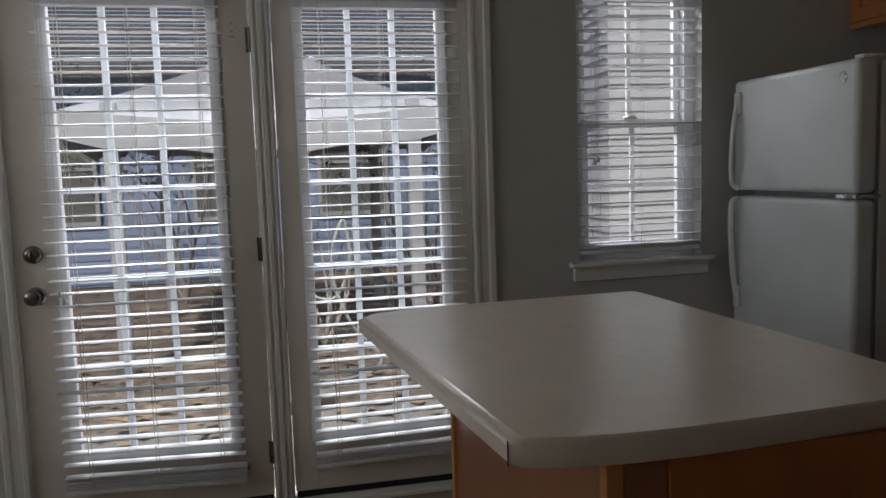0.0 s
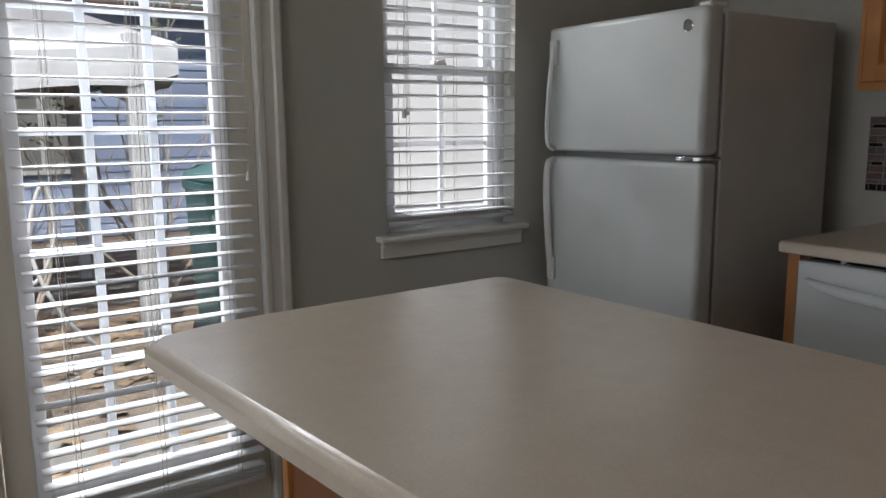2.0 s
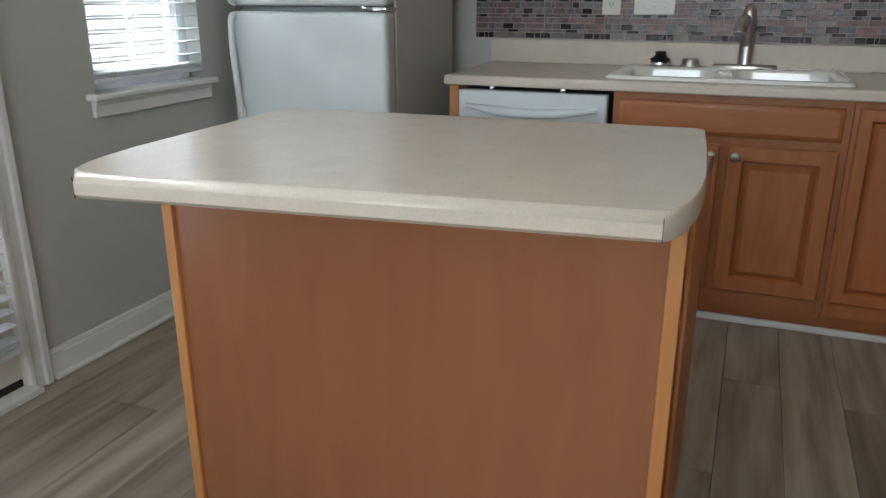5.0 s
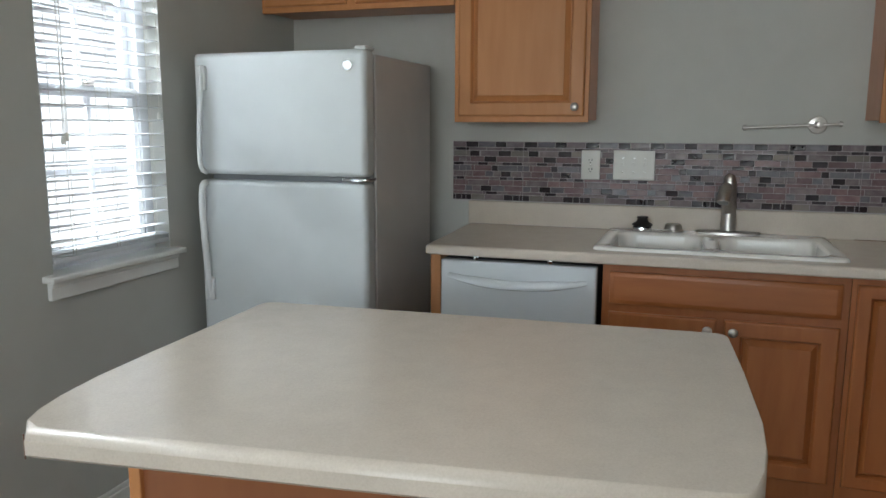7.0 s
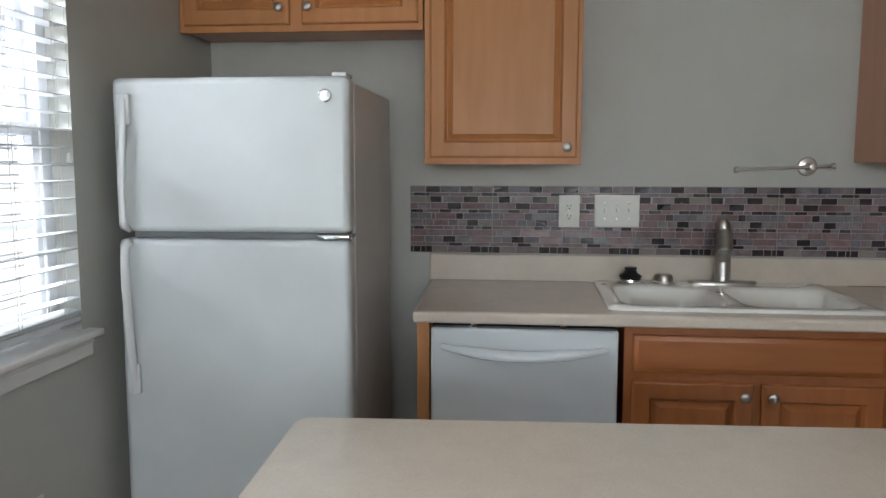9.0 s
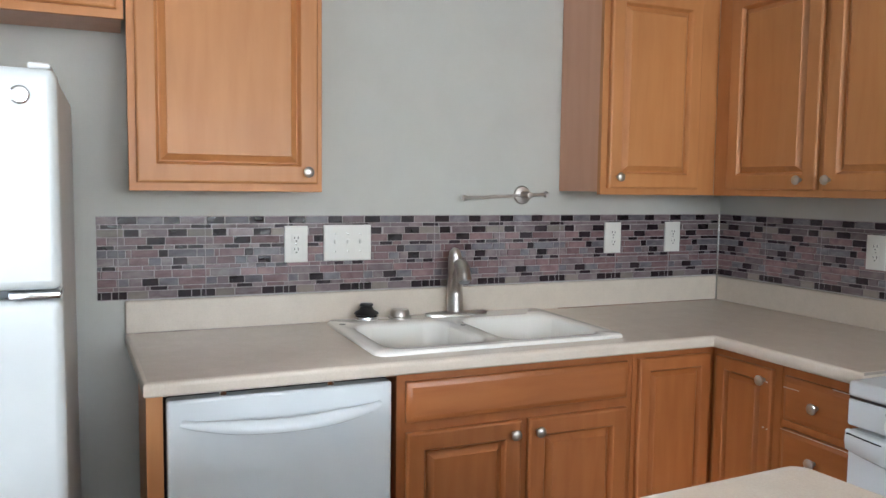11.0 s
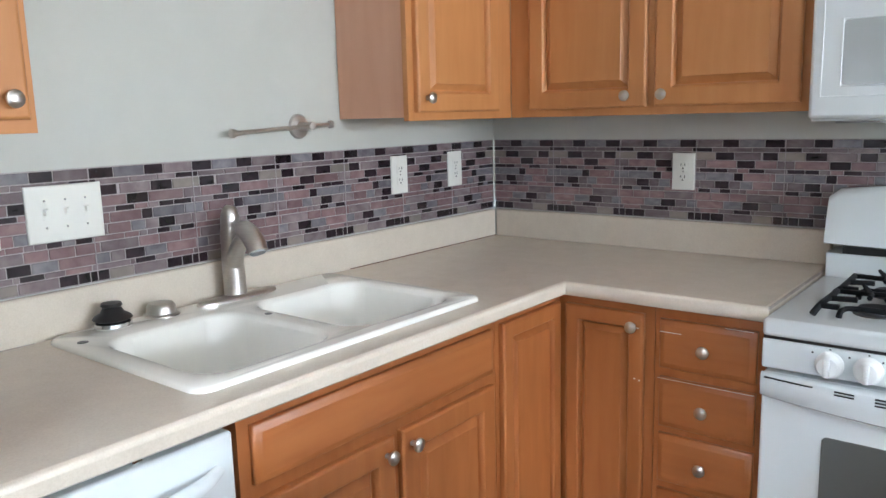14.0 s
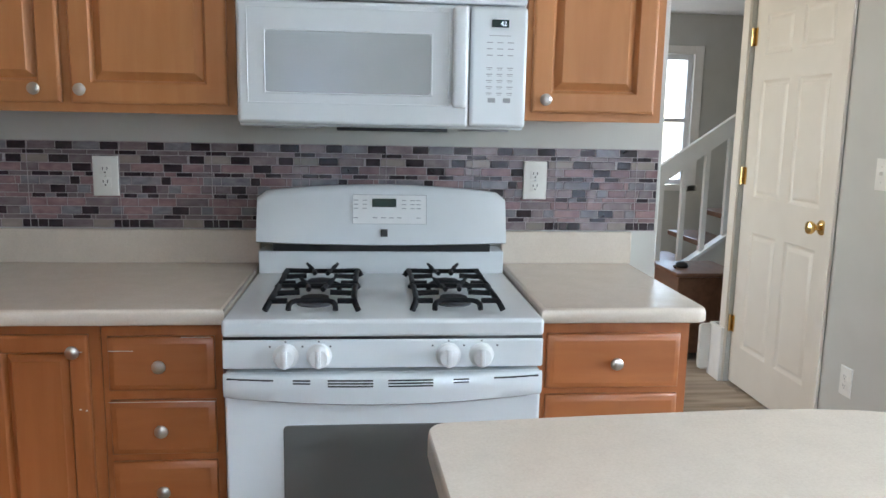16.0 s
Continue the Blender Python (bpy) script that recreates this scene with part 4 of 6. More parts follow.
sink = thing("kitchen_sink", (4.06, 3.46, TOP), "cream porcelain double-bowl sink set into the worktop", "sink")
part("basin", sink_mesh(), PORCELAIN, sink, smooth=50)
for y in (3.258, 3.665):
    bm = lathe(bm_new(), [(0.042, 0), (0.042, 0.002), (0.034, 0.003), (0.030, 0.001), (0.002, 0.001)], Matrix.Translation((4.02, y, TOP - 0.166)), 24)
    part("drain", bm, CHROME, sink, "steel drain")
bm = lathe(bm_new(), [(0.0095, 0), (0.0095, 0.0012), (0.002, 0.0013)], Matrix.Translation((4.10, 3.470, TOP + 0.0118)), 14)
lathe(bm, [(0.0115, 0), (0.0115, 0.0012), (0.002, 0.0013)], Matrix.Translation((4.245, 3.852, TOP + 0.0118)), 14)
part("overflow_hole", bm, BLACK, sink, "small dark hole in the rim")

DECK = TOP + 0.012
faucet = thing("faucet", (4.305, 3.405, DECK), "brushed nickel single-lever kitchen faucet", "faucet")
bm = slab(bm_new(), [(4.305 + 0.030 * math.cos(a), 3.405 + 0.125 * math.sin(a)) for a in [2 * math.pi * k / 40 for k in range(40)]], [(0.0, DECK), (0.0, DECK + 0.006), (0.004, DECK + 0.010), (0.010, DECK + 0.0115)])
part("base_plate", bm, NICKEL, faucet)
bm = tube(bm_new(), curve_points([(4.315, 3.405, DECK + 0.008), (4.317, 3.405, DECK + 0.08), (4.318, 3.405, DECK + 0.15), (4.312, 3.408, DECK + 0.215), (4.318, 3.412, DECK + 0.245)], 6), [0.030 - 0.0002 * k for k in range(9)] + [0.0275, 0.0265, 0.026, 0.026, 0.026, 0.0265, 0.026, 0.0255, 0.025, 0.024, 0.0225, 0.021, 0.018, 0.014, 0.008, 0.003], 20)
part("column", bm, NICKEL, faucet)
pts = curve_points([(4.318, 3.406, DECK + 0.070), (4.300, 3.409, DECK + 0.110), (4.272, 3.414, DECK + 0.146), (4.240, 3.420, DECK + 0.172), (4.222, 3.424, DECK + 0.178)], 6)
part("spout", tube(bm_new(), pts, [0.024 - 0.0003 * k for k in range(len(pts))], 18), NICKEL, faucet)
pts = curve_points([(4.250, 3.418, DECK + 0.186), (4.232, 3.422, DECK + 0.186), (4.205, 3.427, DECK + 0.176), (4.182, 3.432, DECK + 0.158), (4.172, 3.434, DECK + 0.138)], 6)
part("spray_head", tube(bm_new(), pts, [0.010, 0.017, 0.021, 0.0235, 0.0245] + [0.0255] * (len(pts) - 6) + [0.0225], 20), NICKEL, faucet)
m = Matrix.Translation((4.1715, 3.4342, DECK + 0.1375)) @ Vector((-0.45, 0.09, -0.9)).to_track_quat("Z", "Y").to_matrix().to_4x4()
part("spray_face", lathe(bm_new(), [(0.0200, -0.002), (0.0195, 0.003), (0.004, 0.0035)], m, 18), GREY_PLASTIC, faucet, "grey spray face")

st = thing("drain_stopper", (4.315, 3.745, DECK), "steel and black rubber drain stopper on the sink deck", "drain stopper")
m = Matrix.Translation((4.315, 3.745, DECK))
part("basket", lathe(bm_new(), [(0.040, 0), (0.043, 0.004), (0.042, 0.012), (0.036, 0.016)], m, 26), CHROME, st)
part("rubber_plug", lathe(bm_new(), [(0.036, 0.016), (0.044, 0.020), (0.040, 0.026), (0.026, 0.034), (0.020, 0.046), (0.024, 0.050), (0.022, 0.056), (0.008, 0.058)], m, 26), BLACK, st, "black rubber plug")
bm = lathe(bm_new(), [(0.043, 0), (0.043, 0.003), (0.035, 0.006), (0.034, 0.022), (0.028, 0.030), (0.012, 0.032)], Matrix.Translation((4.318, 3.620, DECK)), 28)
single("sink_hole_cap", bm, NICKEL, "brushed nickel cap on the sink deck", "sink cap")

# towel holder
th = thing("towel_holder", (E, 3.093, 1.365), "brushed nickel wall-mounted paper towel holder", "towel holder")
part("rosette", lathe(bm_new(), [(0.036, 0), (0.036, 0.004), (0.032, 0.009), (0.014, 0.012), (0.011, 0.050), (0.013, 0.055), (0.012, 0.066), (0.004, 0.068)], out_matrix("W", (E, 3.093, 1.365)), 28), NICKEL, th)
bm = tube(bm_new(), [(E - 0.058, 3.022, 1.368), (E - 0.058, 3.362, 1.353)], 0.0062, 12)
part("bar", bm, NICKEL, th)
bm = lathe(bm_new(), [(0.011, 0), (0.012, 0.004), (0.011, 0.012), (0.004, 0.014)], Matrix.Translation((E - 0.058, 3.360, 1.353)) @ Euler((radians(-90), 0, 0)).to_matrix().to_4x4(), 14)
part("end_cap", bm, NICKEL, th)
bm = lathe(bm_new(), [(0.011, 0), (0.012, 0.004), (0.011, 0.012), (0.004, 0.014)], Matrix.Translation((E - 0.058, 3.024, 1.368)) @ Euler((radians(90), 0, 0)).to_matrix().to_4x4(), 14)
part("end_cap", bm, NICKEL, th)


# sockets and switches
def wall_plate(name, side, plane, u, z, w, h, label, inserts):
    to = facing(side, plane)
    p = thing(name, to(u, z, 0), label, "socket" if "socket" in name else "light switch", "wall plates")
    part("plate", ring_panel(bm_new(), to, u - w / 2, u + w / 2, z - h / 2, z + h / 2, [(0, 0.0030), (0.002, 0.0055), (0.006, 0.0065)], 0.0), ALMOND, p)
    for k in inserts:
        if name == "wall_socket":
            for dz in (-0.0195, 0.0195):
                bm = ring_panel(bm_new(), to, u - 0.017, u + 0.017, z + dz - 0.0145, z + dz + 0.0145, [(0, 0.008), (0.002, 0.0088)], 0.006)
                f = part("outlet", bm, ALMOND, p)
                bm = bm_new()
                for du, hh in ((-0.0065, 0.0045), (0.0065, 0.0037)):
                    ring_panel(bm, to, u + du - 0.0014, u + du + 0.0014, z + dz + 0.003 - hh, z + dz + 0.003 + hh, [(0, 0.0092)], 0.0085)
                ring_panel(bm, to, u - 0.0026, u + 0.0026, z + dz - 0.0105, z + dz - 0.006, [(0, 0.0092)], 0.0085)
                part("slot", bm, BLACK, f)
        else:
            ring = ring_panel(bm_new(), to, u + k - 0.0055, u + k + 0.0055, z - 0.0125, z + 0.0125, [(0, 0.0078)], 0.006)
            part("switch_frame", ring, ALMOND, p)
            bm = ring_panel(bm_new(), to, u + k - 0.004, u + k + 0.004, z - 0.002, z + 0.012, [(0, 0.012), (0.001, 0.018)], 0.006)
            part("toggle", bm, ALMOND, p)
    bm = bm_new()
    for dz in ((0,) if name == "wall_socket" else (-0.030, 0.030)):
        for k in inserts:
            lathe(bm, [(0.0025, 0), (0.0025, 0.0012), (0.001, 0.0014)], out_matrix(side, to(u + (k if name != "wall_socket" else 0), z + dz, 0.0062)), 8)
    part("screw", bm, CHROME, p)
    return p


PL = 0.006  # tile thickness
wall_plate("wall_socket", "W", E - PL, 3.978, 1.190, 0.080, 0.126, "almond double socket plate on the mosaic", (0,))
wall_plate("wall_switch", "W", E - PL, 3.795, 1.192, 0.172, 0.126, "almond triple toggle switch plate", (-0.046, 0, 0.046))
wall_plate("wall_socket", "W", E - PL, 2.668, 1.193, 0.080, 0.126, "almond double socket plate on the mosaic", (0,))
wall_plate("wall_socket", "W", E - PL, 2.362, 1.193, 0.080, 0.126, "almond double socket plate near the corner", (0,))
wall_plate("wall_socket", "N", S + PL, 3.617, 1.182, 0.076, 0.122, "almond double socket plate on the mosaic", (0,))
wall_plate("wall_socket", "N", S + PL, 2.281, 1.184, 0.076, 0.122, "almond double socket plate beside the range", (0,))
wall_plate("wall_switch", "E", 0.89, 1.82, 1.20, 0.075, 0.12, "almond light switch plate by the panelled door", (0,))
wall_plate("wall_socket", "E", 0.89, 1.735, 0.36, 0.075, 0.12, "almond socket plate low on the wall", (0,))
wall_plate("wall_socket", "S", N, 3.137, 0.444, 0.075, 0.12, "almond socket plate under the window", (0,))

# range
rg = thing("gas_range", (2.77, 2.45, 0), "white freestanding gas range with four burners", "stove")
GX0, GX1, GF, GB = 2.392, 3.150, 2.798, 2.115
GTOP = 0.905
part("body", box(bm_new(), GX0 + 0.004, GX1 - 0.004, GB, GF - 0.045, 0.03, 0.87), APPLIANCE, rg)
bm = bm_new()
box(bm, GX0, GX1, 2.235, GF + 0.004, 0.862, GTOP, 0.010, 3)
part("cooktop", bm, APPLIANCE, rg)
part("control_panel", box(bm_new(), GX0, GX1, GF - 0.045, GF, 0.785, 0.857, 0.006), APPLIANCE, rg)
for x in (3.004, 2.927, 2.622, 2.543):
    m = out_matrix("N", (x, GF, 0.817))
    bm = lathe(bm_new(), [(0.030, 0), (0.030, 0.004), (0.026, 0.008), (0.025, 0.022), (0.021, 0.027), (0.004, 0.028)], m, 24)
    box(bm, x - 0.006, x + 0.006, GF + 0.024, GF + 0.036, 0.795, 0.839, 0.003)
    part("control_knob", bm, WHITE_PLASTIC, rg, "white burner knob")
bm = bm_new()
for x in (3.04, 2.965, 2.90, 2.66, 2.585, 2.505):
    box(bm, x - 0.002, x + 0.002, GF, GF + 0.0006, 0.838, 0.842)
for x in (3.004, 2.927, 2.622, 2.543):
    box(bm, x - 0.002, x + 0.002, GF, GF + 0.0006, 0.850, 0.853)
tagged(part("printed_mark", bm, BLACK, rg), kind="stuff")
odoor = part("oven_door", box(bm_new(), GX0 + 0.002, GX1 - 0.002, GF - 0.045, GF - 0.004, 0.215, 0.775, 0.008, 3), APPLIANCE, rg)
part("drawer", box(bm_new(), GX0 + 0.002, GX1 - 0.002, GF - 0.045, GF - 0.006, 0.045, 0.205, 0.008, 3), APPLIANCE, rg, "white storage drawer")
bm = slab(bm_new(), [(x, y) for x, y in rounded(2.535, 3.012, -0.645, -0.33, 0.012)], [(0, 0), (0, 0.002), (0.002, 0.003)])
bmesh.ops.transform(bm, matrix=Matrix(((1, 0, 0, 0), (0, 0, 1, GF - 0.005), (0, -1, 0, 0), (0, 0, 0, 1))), verts=bm.verts)
part("oven_window", bm, OVEN_GLASS, odoor, "dark tinted oven glass")
# handle: a wide bar bowed forward
bm = bm_new()
n = 24
rows = []
for k in range(n + 1):
    x = GX0 + 0.002 + (GX1 - GX0 - 0.004) * k / n
    s = math.sin(math.pi * k / n)
    y1 = GF + 0.006 + 0.034 * s ** 0.7
    zl = 0.716 - 0.012 * s
    rows.append([bm.verts.new(p) for p in ((x, GF - 0.004, 0.775), (x, y1 - 0.005, 0.775), (x, y1, 0.771), (x, y1 + 0.002, 0.744), (x, y1 - 0.002, zl + 0.006), (x, y1 - 0.012, zl), (x, GF - 0.004, zl + 0.004))])
for a, b in zip(rows, rows[1:]):
    for k in range(7):
        bm.faces.new((a[k], a[(k + 1) % 7], b[(k + 1) % 7], b[k]))
bm.faces.new(rows[0]), bm.faces.new(rows[-1][::-1])
part("oven_handle", bm, APPLIANCE, odoor, "wide bowed white handle with vents", smooth=50)
for x0, x1, zs in ((3.03, 3.138, (0.765,)), (2.945, 2.985, (0.766, 0.759)), (2.80, 2.905, (0.767, 0.760, 0.753)), (2.66, 2.765, (0.767, 0.760, 0.753)), (2.575, 2.612, (0.766, 0.759)), (2.405, 2.515, (0.766,))):
    for z in zs:
        bm = bm_new()
        for k in range(4):
            xa, xb = x0 + (x1 - x0) * k / 4, x0 + (x1 - x0) * (k + 1) / 4
            y1 = GF + 0.006 + 0.034 * math.sin(math.pi * ((xa + xb) / 2 - GX0) / (GX1 - GX0)) ** 0.7
            box(bm, xa, xb, y1 - 0.004, y1 + 0.0022, z, z + 0.0034)
        part("vent_slot", bm, BLACK, odoor)
# backguard, arched top, sloped face
bm = bm_new()
n = 28
fr_r, bk_r = [], []
for k in range(n + 1):
    x = GX0 + 0.004 + (GX1 - GX0 - 0.008) * k / n
    c = abs(2 * k / n - 1)
    zt = 1.150 + 0.024 * (1 - c * c) - (0.018 * max(0, (c - 0.94) / 0.06) ** 2)
    zl = 1.000 - 0.008 * (1 - c * c)
    fr_r.append([bm.verts.new(p) for p in ((x, 2.252, zl), (x, 2.262, zl + 0.004), (x, 2.258, zl + 0.02), (x, 2.232, zt - 0.02), (x, 2.222, zt - 0.004), (x, 2.208, zt), (x, 2.135, zt - 0.006), (x, 2.125, zl))])
for a, b in zip(fr_r, fr_r[1:]):
    for k in range(8):
        bm.faces.new((a[k], a[(k + 1) % 8], b[(k + 1) % 8], b[k]))
bm.faces.new(fr_r[0]), bm.faces.new(fr_r[-1][::-1])
guard = part("backguard", bm, APPLIANCE, rg, smooth=50)
part("backguard_riser", box(bm_new(), GX0 + 0.006, GX1 - 0.006, 2.125, 2.236, GTOP - 0.04, 0.972, 0.004), APPLIANCE, rg)
part("vent_gap", box(bm_new(), GX0 + 0.05, GX1 - 0.05, 2.150, 2.240, 0.972, 0.994), BLACK, rg)
part("panel_gap", box(bm_new(), GX0 + 0.003, GX1 - 0.003, GF - 0.040, GF - 0.003, 0.8560, 0.8635), BLACK, rg)
# sloped fascia print: panel outline, clock and key marks
def fascia(x, z, off):
    t = (z - 1.006) / (1.150 - 1.006)
    return (x, 2.259 - 0.026 * t + off, z)
def fascia_box(bm, x0, x1, z0, z1, off):
    a = [bm.verts.new(fascia(x, z, off)) for x, z in ((x0, z0), (x1, z0), (x1, z1), (x0, z1))]
    b = [bm.verts.new(fascia(x, z, off - 0.004)) for x, z in ((x0, z0), (x1, z0), (x1, z1), (x0, z1))]
    bm.faces.new(a), bm.faces.new(b[::-1])
    for k in range(4):
        bm.faces.new((a[k], b[k], b[(k + 1) % 4], a[(k + 1) % 4]))
bm = bm_new()
fascia_box(bm, 2.640, 2.862, 1.058, 1.144, 0.0012)
part("control_fascia", bm, WHITE_PLASTIC, guard)
bm = bm_new()
fascia_box(bm, 2.731, 2.804, 1.108, 1.133, 0.0022)
part("clock_display", bm, DISPLAY, guard, "dark green clock display")
bm = bm_new()
for x in (2.862, 2.640):
    fascia_box(bm, x - 0.0006, x + 0.0006, 1.058, 1.144, 0.0022)
for z in (1.058, 1.144):
    fascia_box(bm, 2.640, 2.862, z - 0.0006, z + 0.0006, 0.0022)
for x in (2.852, 2.826, 2.708, 2.682, 2.664):
    for z in (1.128, 1.116, 1.104, 1.076):
        if z > 1.08 or x in (2.852, 2.664):
            fascia_box(bm, x - 0.0065, x + 0.0065, z - 0.0012, z + 0.0012, 0.0024)
for x in (2.795, 2.770, 2.745, 2.722):
    fascia_box(bm, x - 0.007, x + 0.007, 1.075, 1.0775, 0.0024)
tagged(part("key_print", bm, INK, guard), kind="stuff")
bm = bm_new()
fascia_box(bm, 2.757, 2.778, 1.020, 1.042, 0.004)
part("badge", bm, BLACK, guard, "small dark badge")
# burners and grates
BLACK_IRON.node_tree.nodes["Principled BSDF"].inputs["Specular IOR Level"].default_value = 0.22
BURNER_GREY = textured("dull_burner_metal", [(0.10, 0.10, 0.11), (0.16, 0.16, 0.17)], 60, rough=(0.45, 0.6), bump=0.1, metal=0.6)


def grate(x0, x1, y0, y1):
    """A double grate: two side rails on feet, a hoop at each burner's front, finger bars and upturned rear fins."""
    g = bm_new()
    zf, z1 = GTOP + 0.0005, GTOP + 0.026
    r = 0.0068
    ym, xm = (y0 + y1) / 2, (x0 + x1) / 2

    def bar(*pts, rad=r):
        tube(g, curve_points(pts, 4) if len(pts) > 2 else pts, rad, 6)
    for x, s in ((x0, 1), (x1, -1)):
        bar((x - s * 0.004, y0, zf + r), (x + s * 0.008, y0 + 0.014, z1), (x + s * 0.010, ym - 0.03, z1), (x + s * 0.003, ym, z1 - 0.005), (x + s * 0.010, ym + 0.03, z1), (x + s * 0.008, y1 - 0.030, z1), (x - s * 0.002, y1, zf + r), rad=0.0078)
    bar((x0 + 0.008, y0 + 0.014, z1), (xm, y0 + 0.012, z1 - 0.002), (x1 - 0.008, y0 + 0.014, z1))
    bar((x0 + 0.006, ym, z1 - 0.003), (xm, ym, z1 - 0.002), (x1 - 0.006, ym, z1 - 0.003))
    for yb, ye in ((y0, ym), (ym, y1)):
        yc, yh = (yb + ye) / 2, ye - 0.022
        for dx in (-1, 1):
            xr = x0 + 0.009 if dx < 0 else x1 - 0.009
            bar((xr, yh, z1), (xm + dx * 0.060, yh, z1))
            bar((xr, yc, z1), (xm + dx * 0.062, yc, z1 + 0.002), (xm + dx * 0.038, yc, z1 + 0.003))
            bar((xm + dx * 0.024, yb + 0.013, z1 - 0.001), (xm + dx * 0.022, yb + 0.032, z1 + 0.002), (xm + dx * 0.018, yc - 0.030, z1 + 0.003))
        bar((xm - 0.056, ye - 0.003, zf + r), (xm - 0.054, ye - 0.012, z1 - 0.006), (xm - 0.040, yh, z1), (xm, yh - 0.002, z1 + 0.001), (xm + 0.040, yh, z1), (xm + 0.054, ye - 0.012, z1 - 0.006), (xm + 0.056, ye - 0.003, zf + r))
        for dx in (-1, 1):
            tube(g, [(xm + dx * 0.026, yb + 0.012, z1 - 0.002), (xm + dx * 0.034, yb + 0.006, z1 + 0.008), (xm + dx * 0.046, yb + 0.002, z1 + 0.020)], [0.0075, 0.0085, 0.0045], 6, 0.6)
    return g


for x0, x1 in ((2.838, 3.056), (2.486, 2.704)):
    gy0, gy1 = 2.320, 2.742
    part("burner_grate", grate(x0, x1, gy0, gy1), BLACK_IRON, rg, "black cast-iron grate", smooth=60)
    xm = (x0 + x1) / 2
    for yc in (gy0 + (gy1 - gy0) / 4, gy0 + 3 * (gy1 - gy0) / 4):
        bm = lathe(bm_new(), [(0.046, 0), (0.046, 0.003), (0.032, 0.005), (0.031, 0.010)], Matrix.Translation((xm, yc, GTOP)), 24)
        b = part("burner", bm, BURNER_GREY, rg, "dull grey burner ring")
        part("burner_cap", lathe(bm_new(), [(0.033, 0.010), (0.036, 0.012), (0.035, 0.017), (0.01, 0.019)], Matrix.Translation((xm, yc, GTOP)), 24), BLACK_IRON, b)

# microwave above the range
mw = thing("microwave", (2.77, 2.28, 1.343), "white over-the-range microwave oven", "microwave")
MF = 2.472
part("case", box(bm_new(), 2.392, 3.156, S + 0.002, MF - 0.035, 1.345, 1.750, 0.004), APPLIANCE, mw)
part("top_vent", box(bm_new(), 2.394, 3.154, MF - 0.035, MF - 0.003, 1.672, 1.748, 0.008), APPLIANCE, mw)
mdoor = part("door", box(bm_new(), 2.548, 3.156, MF - 0.035, MF, 1.352, 1.668, 0.010, 3), APPLIANCE, mw)
panel = part("control_panel", box(bm_new(), 2.392, 2.545, MF - 0.035, MF - 0.001, 1.352, 1.668, 0.010, 3), APPLIANCE, mw)
bm = slab(bm_new(), rounded(2.650, 3.082, -1.590, -1.434, 0.010), [(0, 0), (0, 0.0015), (0.0015, 0.0022)])
bmesh.ops.transform(bm, matrix=Matrix(((1, 0, 0, 0), (0, 0, 1, MF - 0.001), (0, -1, 0, 0), (0, 0, 0, 1))), verts=bm.verts)
part("window", bm, MW_GLASS, mdoor, "pale grey glossy window")
bm = bm_new()
for x0, x1, z0, z1 in ((2.602, 2.605, 1.405, 1.650), (3.127, 3.130, 1.405, 1.650), (2.605, 3.127, 1.405, 1.408), (2.605, 3.127, 1.647, 1.650)):
    box(bm, x0, x1, MF - 0.001, MF + 0.0016, z0, z1, 0.0007, 1)
part("door_bead", bm, APPLIANCE, mdoor)
for x0, x1, z0, z1 in ((2.646, 2.650, 1.430, 1.594), (3.082, 3.086, 1.430, 1.594), (2.650, 3.082, 1.430, 1.434), (2.650, 3.082, 1.590, 1.594)):
    part("window_trim", box(bm_new(), x0, x1, MF - 0.001, MF + 0.0030, z0, z1, 0.001, 1), APPLIANCE, mdoor)
bm = box(bm_new(), 2.553, 2.594, MF - 0.002, MF + 0.020, 1.402, 1.664, 0.010, 3)
part("handle", bm, APPLIANCE, mdoor, "flat white vertical handle")
to = facing("N", MF - 0.001)
part("display", ring_panel(bm_new(), to, 2.444, 2.490, 1.614, 1.634, [(0, 0.0015)], 0), DISPLAY, panel, "dark display")
DIGITS = material("lit_digits", (0.6, 0.7, 0.75), 0.4)
DIGITS.node_tree.nodes["Principled BSDF"].inputs["Emission Color"].default_value = (0.75, 0.9, 1.0, 1)
DIGITS.node_tree.nodes["Principled BSDF"].inputs["Emission Strength"].default_value = 0.25
txt = bpy.data.curves.new("digits", "FONT")
txt.body, txt.size, txt.extrude = "42", 0.017, 0.0003
txt.materials.append(DIGITS)
digits = new("digits", txt)
digits.parent = panel
digits.matrix_basis = pose(2.467, MF + 0.0012, 1.618, 90, 0, 180)
tagged(digits, "pale lit digits")
bm = bm_new()
ring_panel(bm, to, 2.438, 2.496, 1.592, 1.5935, [(0, 0.001)], 0)
for r in range(9):
    for c in range(3):
        z, x = 1.575 - r * 0.0165, 2.438 + c * 0.028
        if r != 3:
            ring_panel(bm, to, x - 0.008, x + 0.008, z - 0.0012, z + 0.0012, [(0, 0.001)], 0)
            if r > 3:
                ring_panel(bm, to, x - 0.006, x + 0.006, z - 0.0055, z - 0.0042, [(0, 0.001)], 0)
for x in (2.445, 2.486):
    ring_panel(bm, to, x - 0.010, x + 0.010, 1.418, 1.430, [(0, 0.001)], 0)
tagged(part("key_print", bm, INK, panel), kind="stuff")
bm = bm_new()
box(bm, 2.60, 2.90, S + 0.10, MF - 0.03, 1.336, 1.345, 0.002)
part("grease_filter", bm, BLACK, mw, "dark filter underneath")
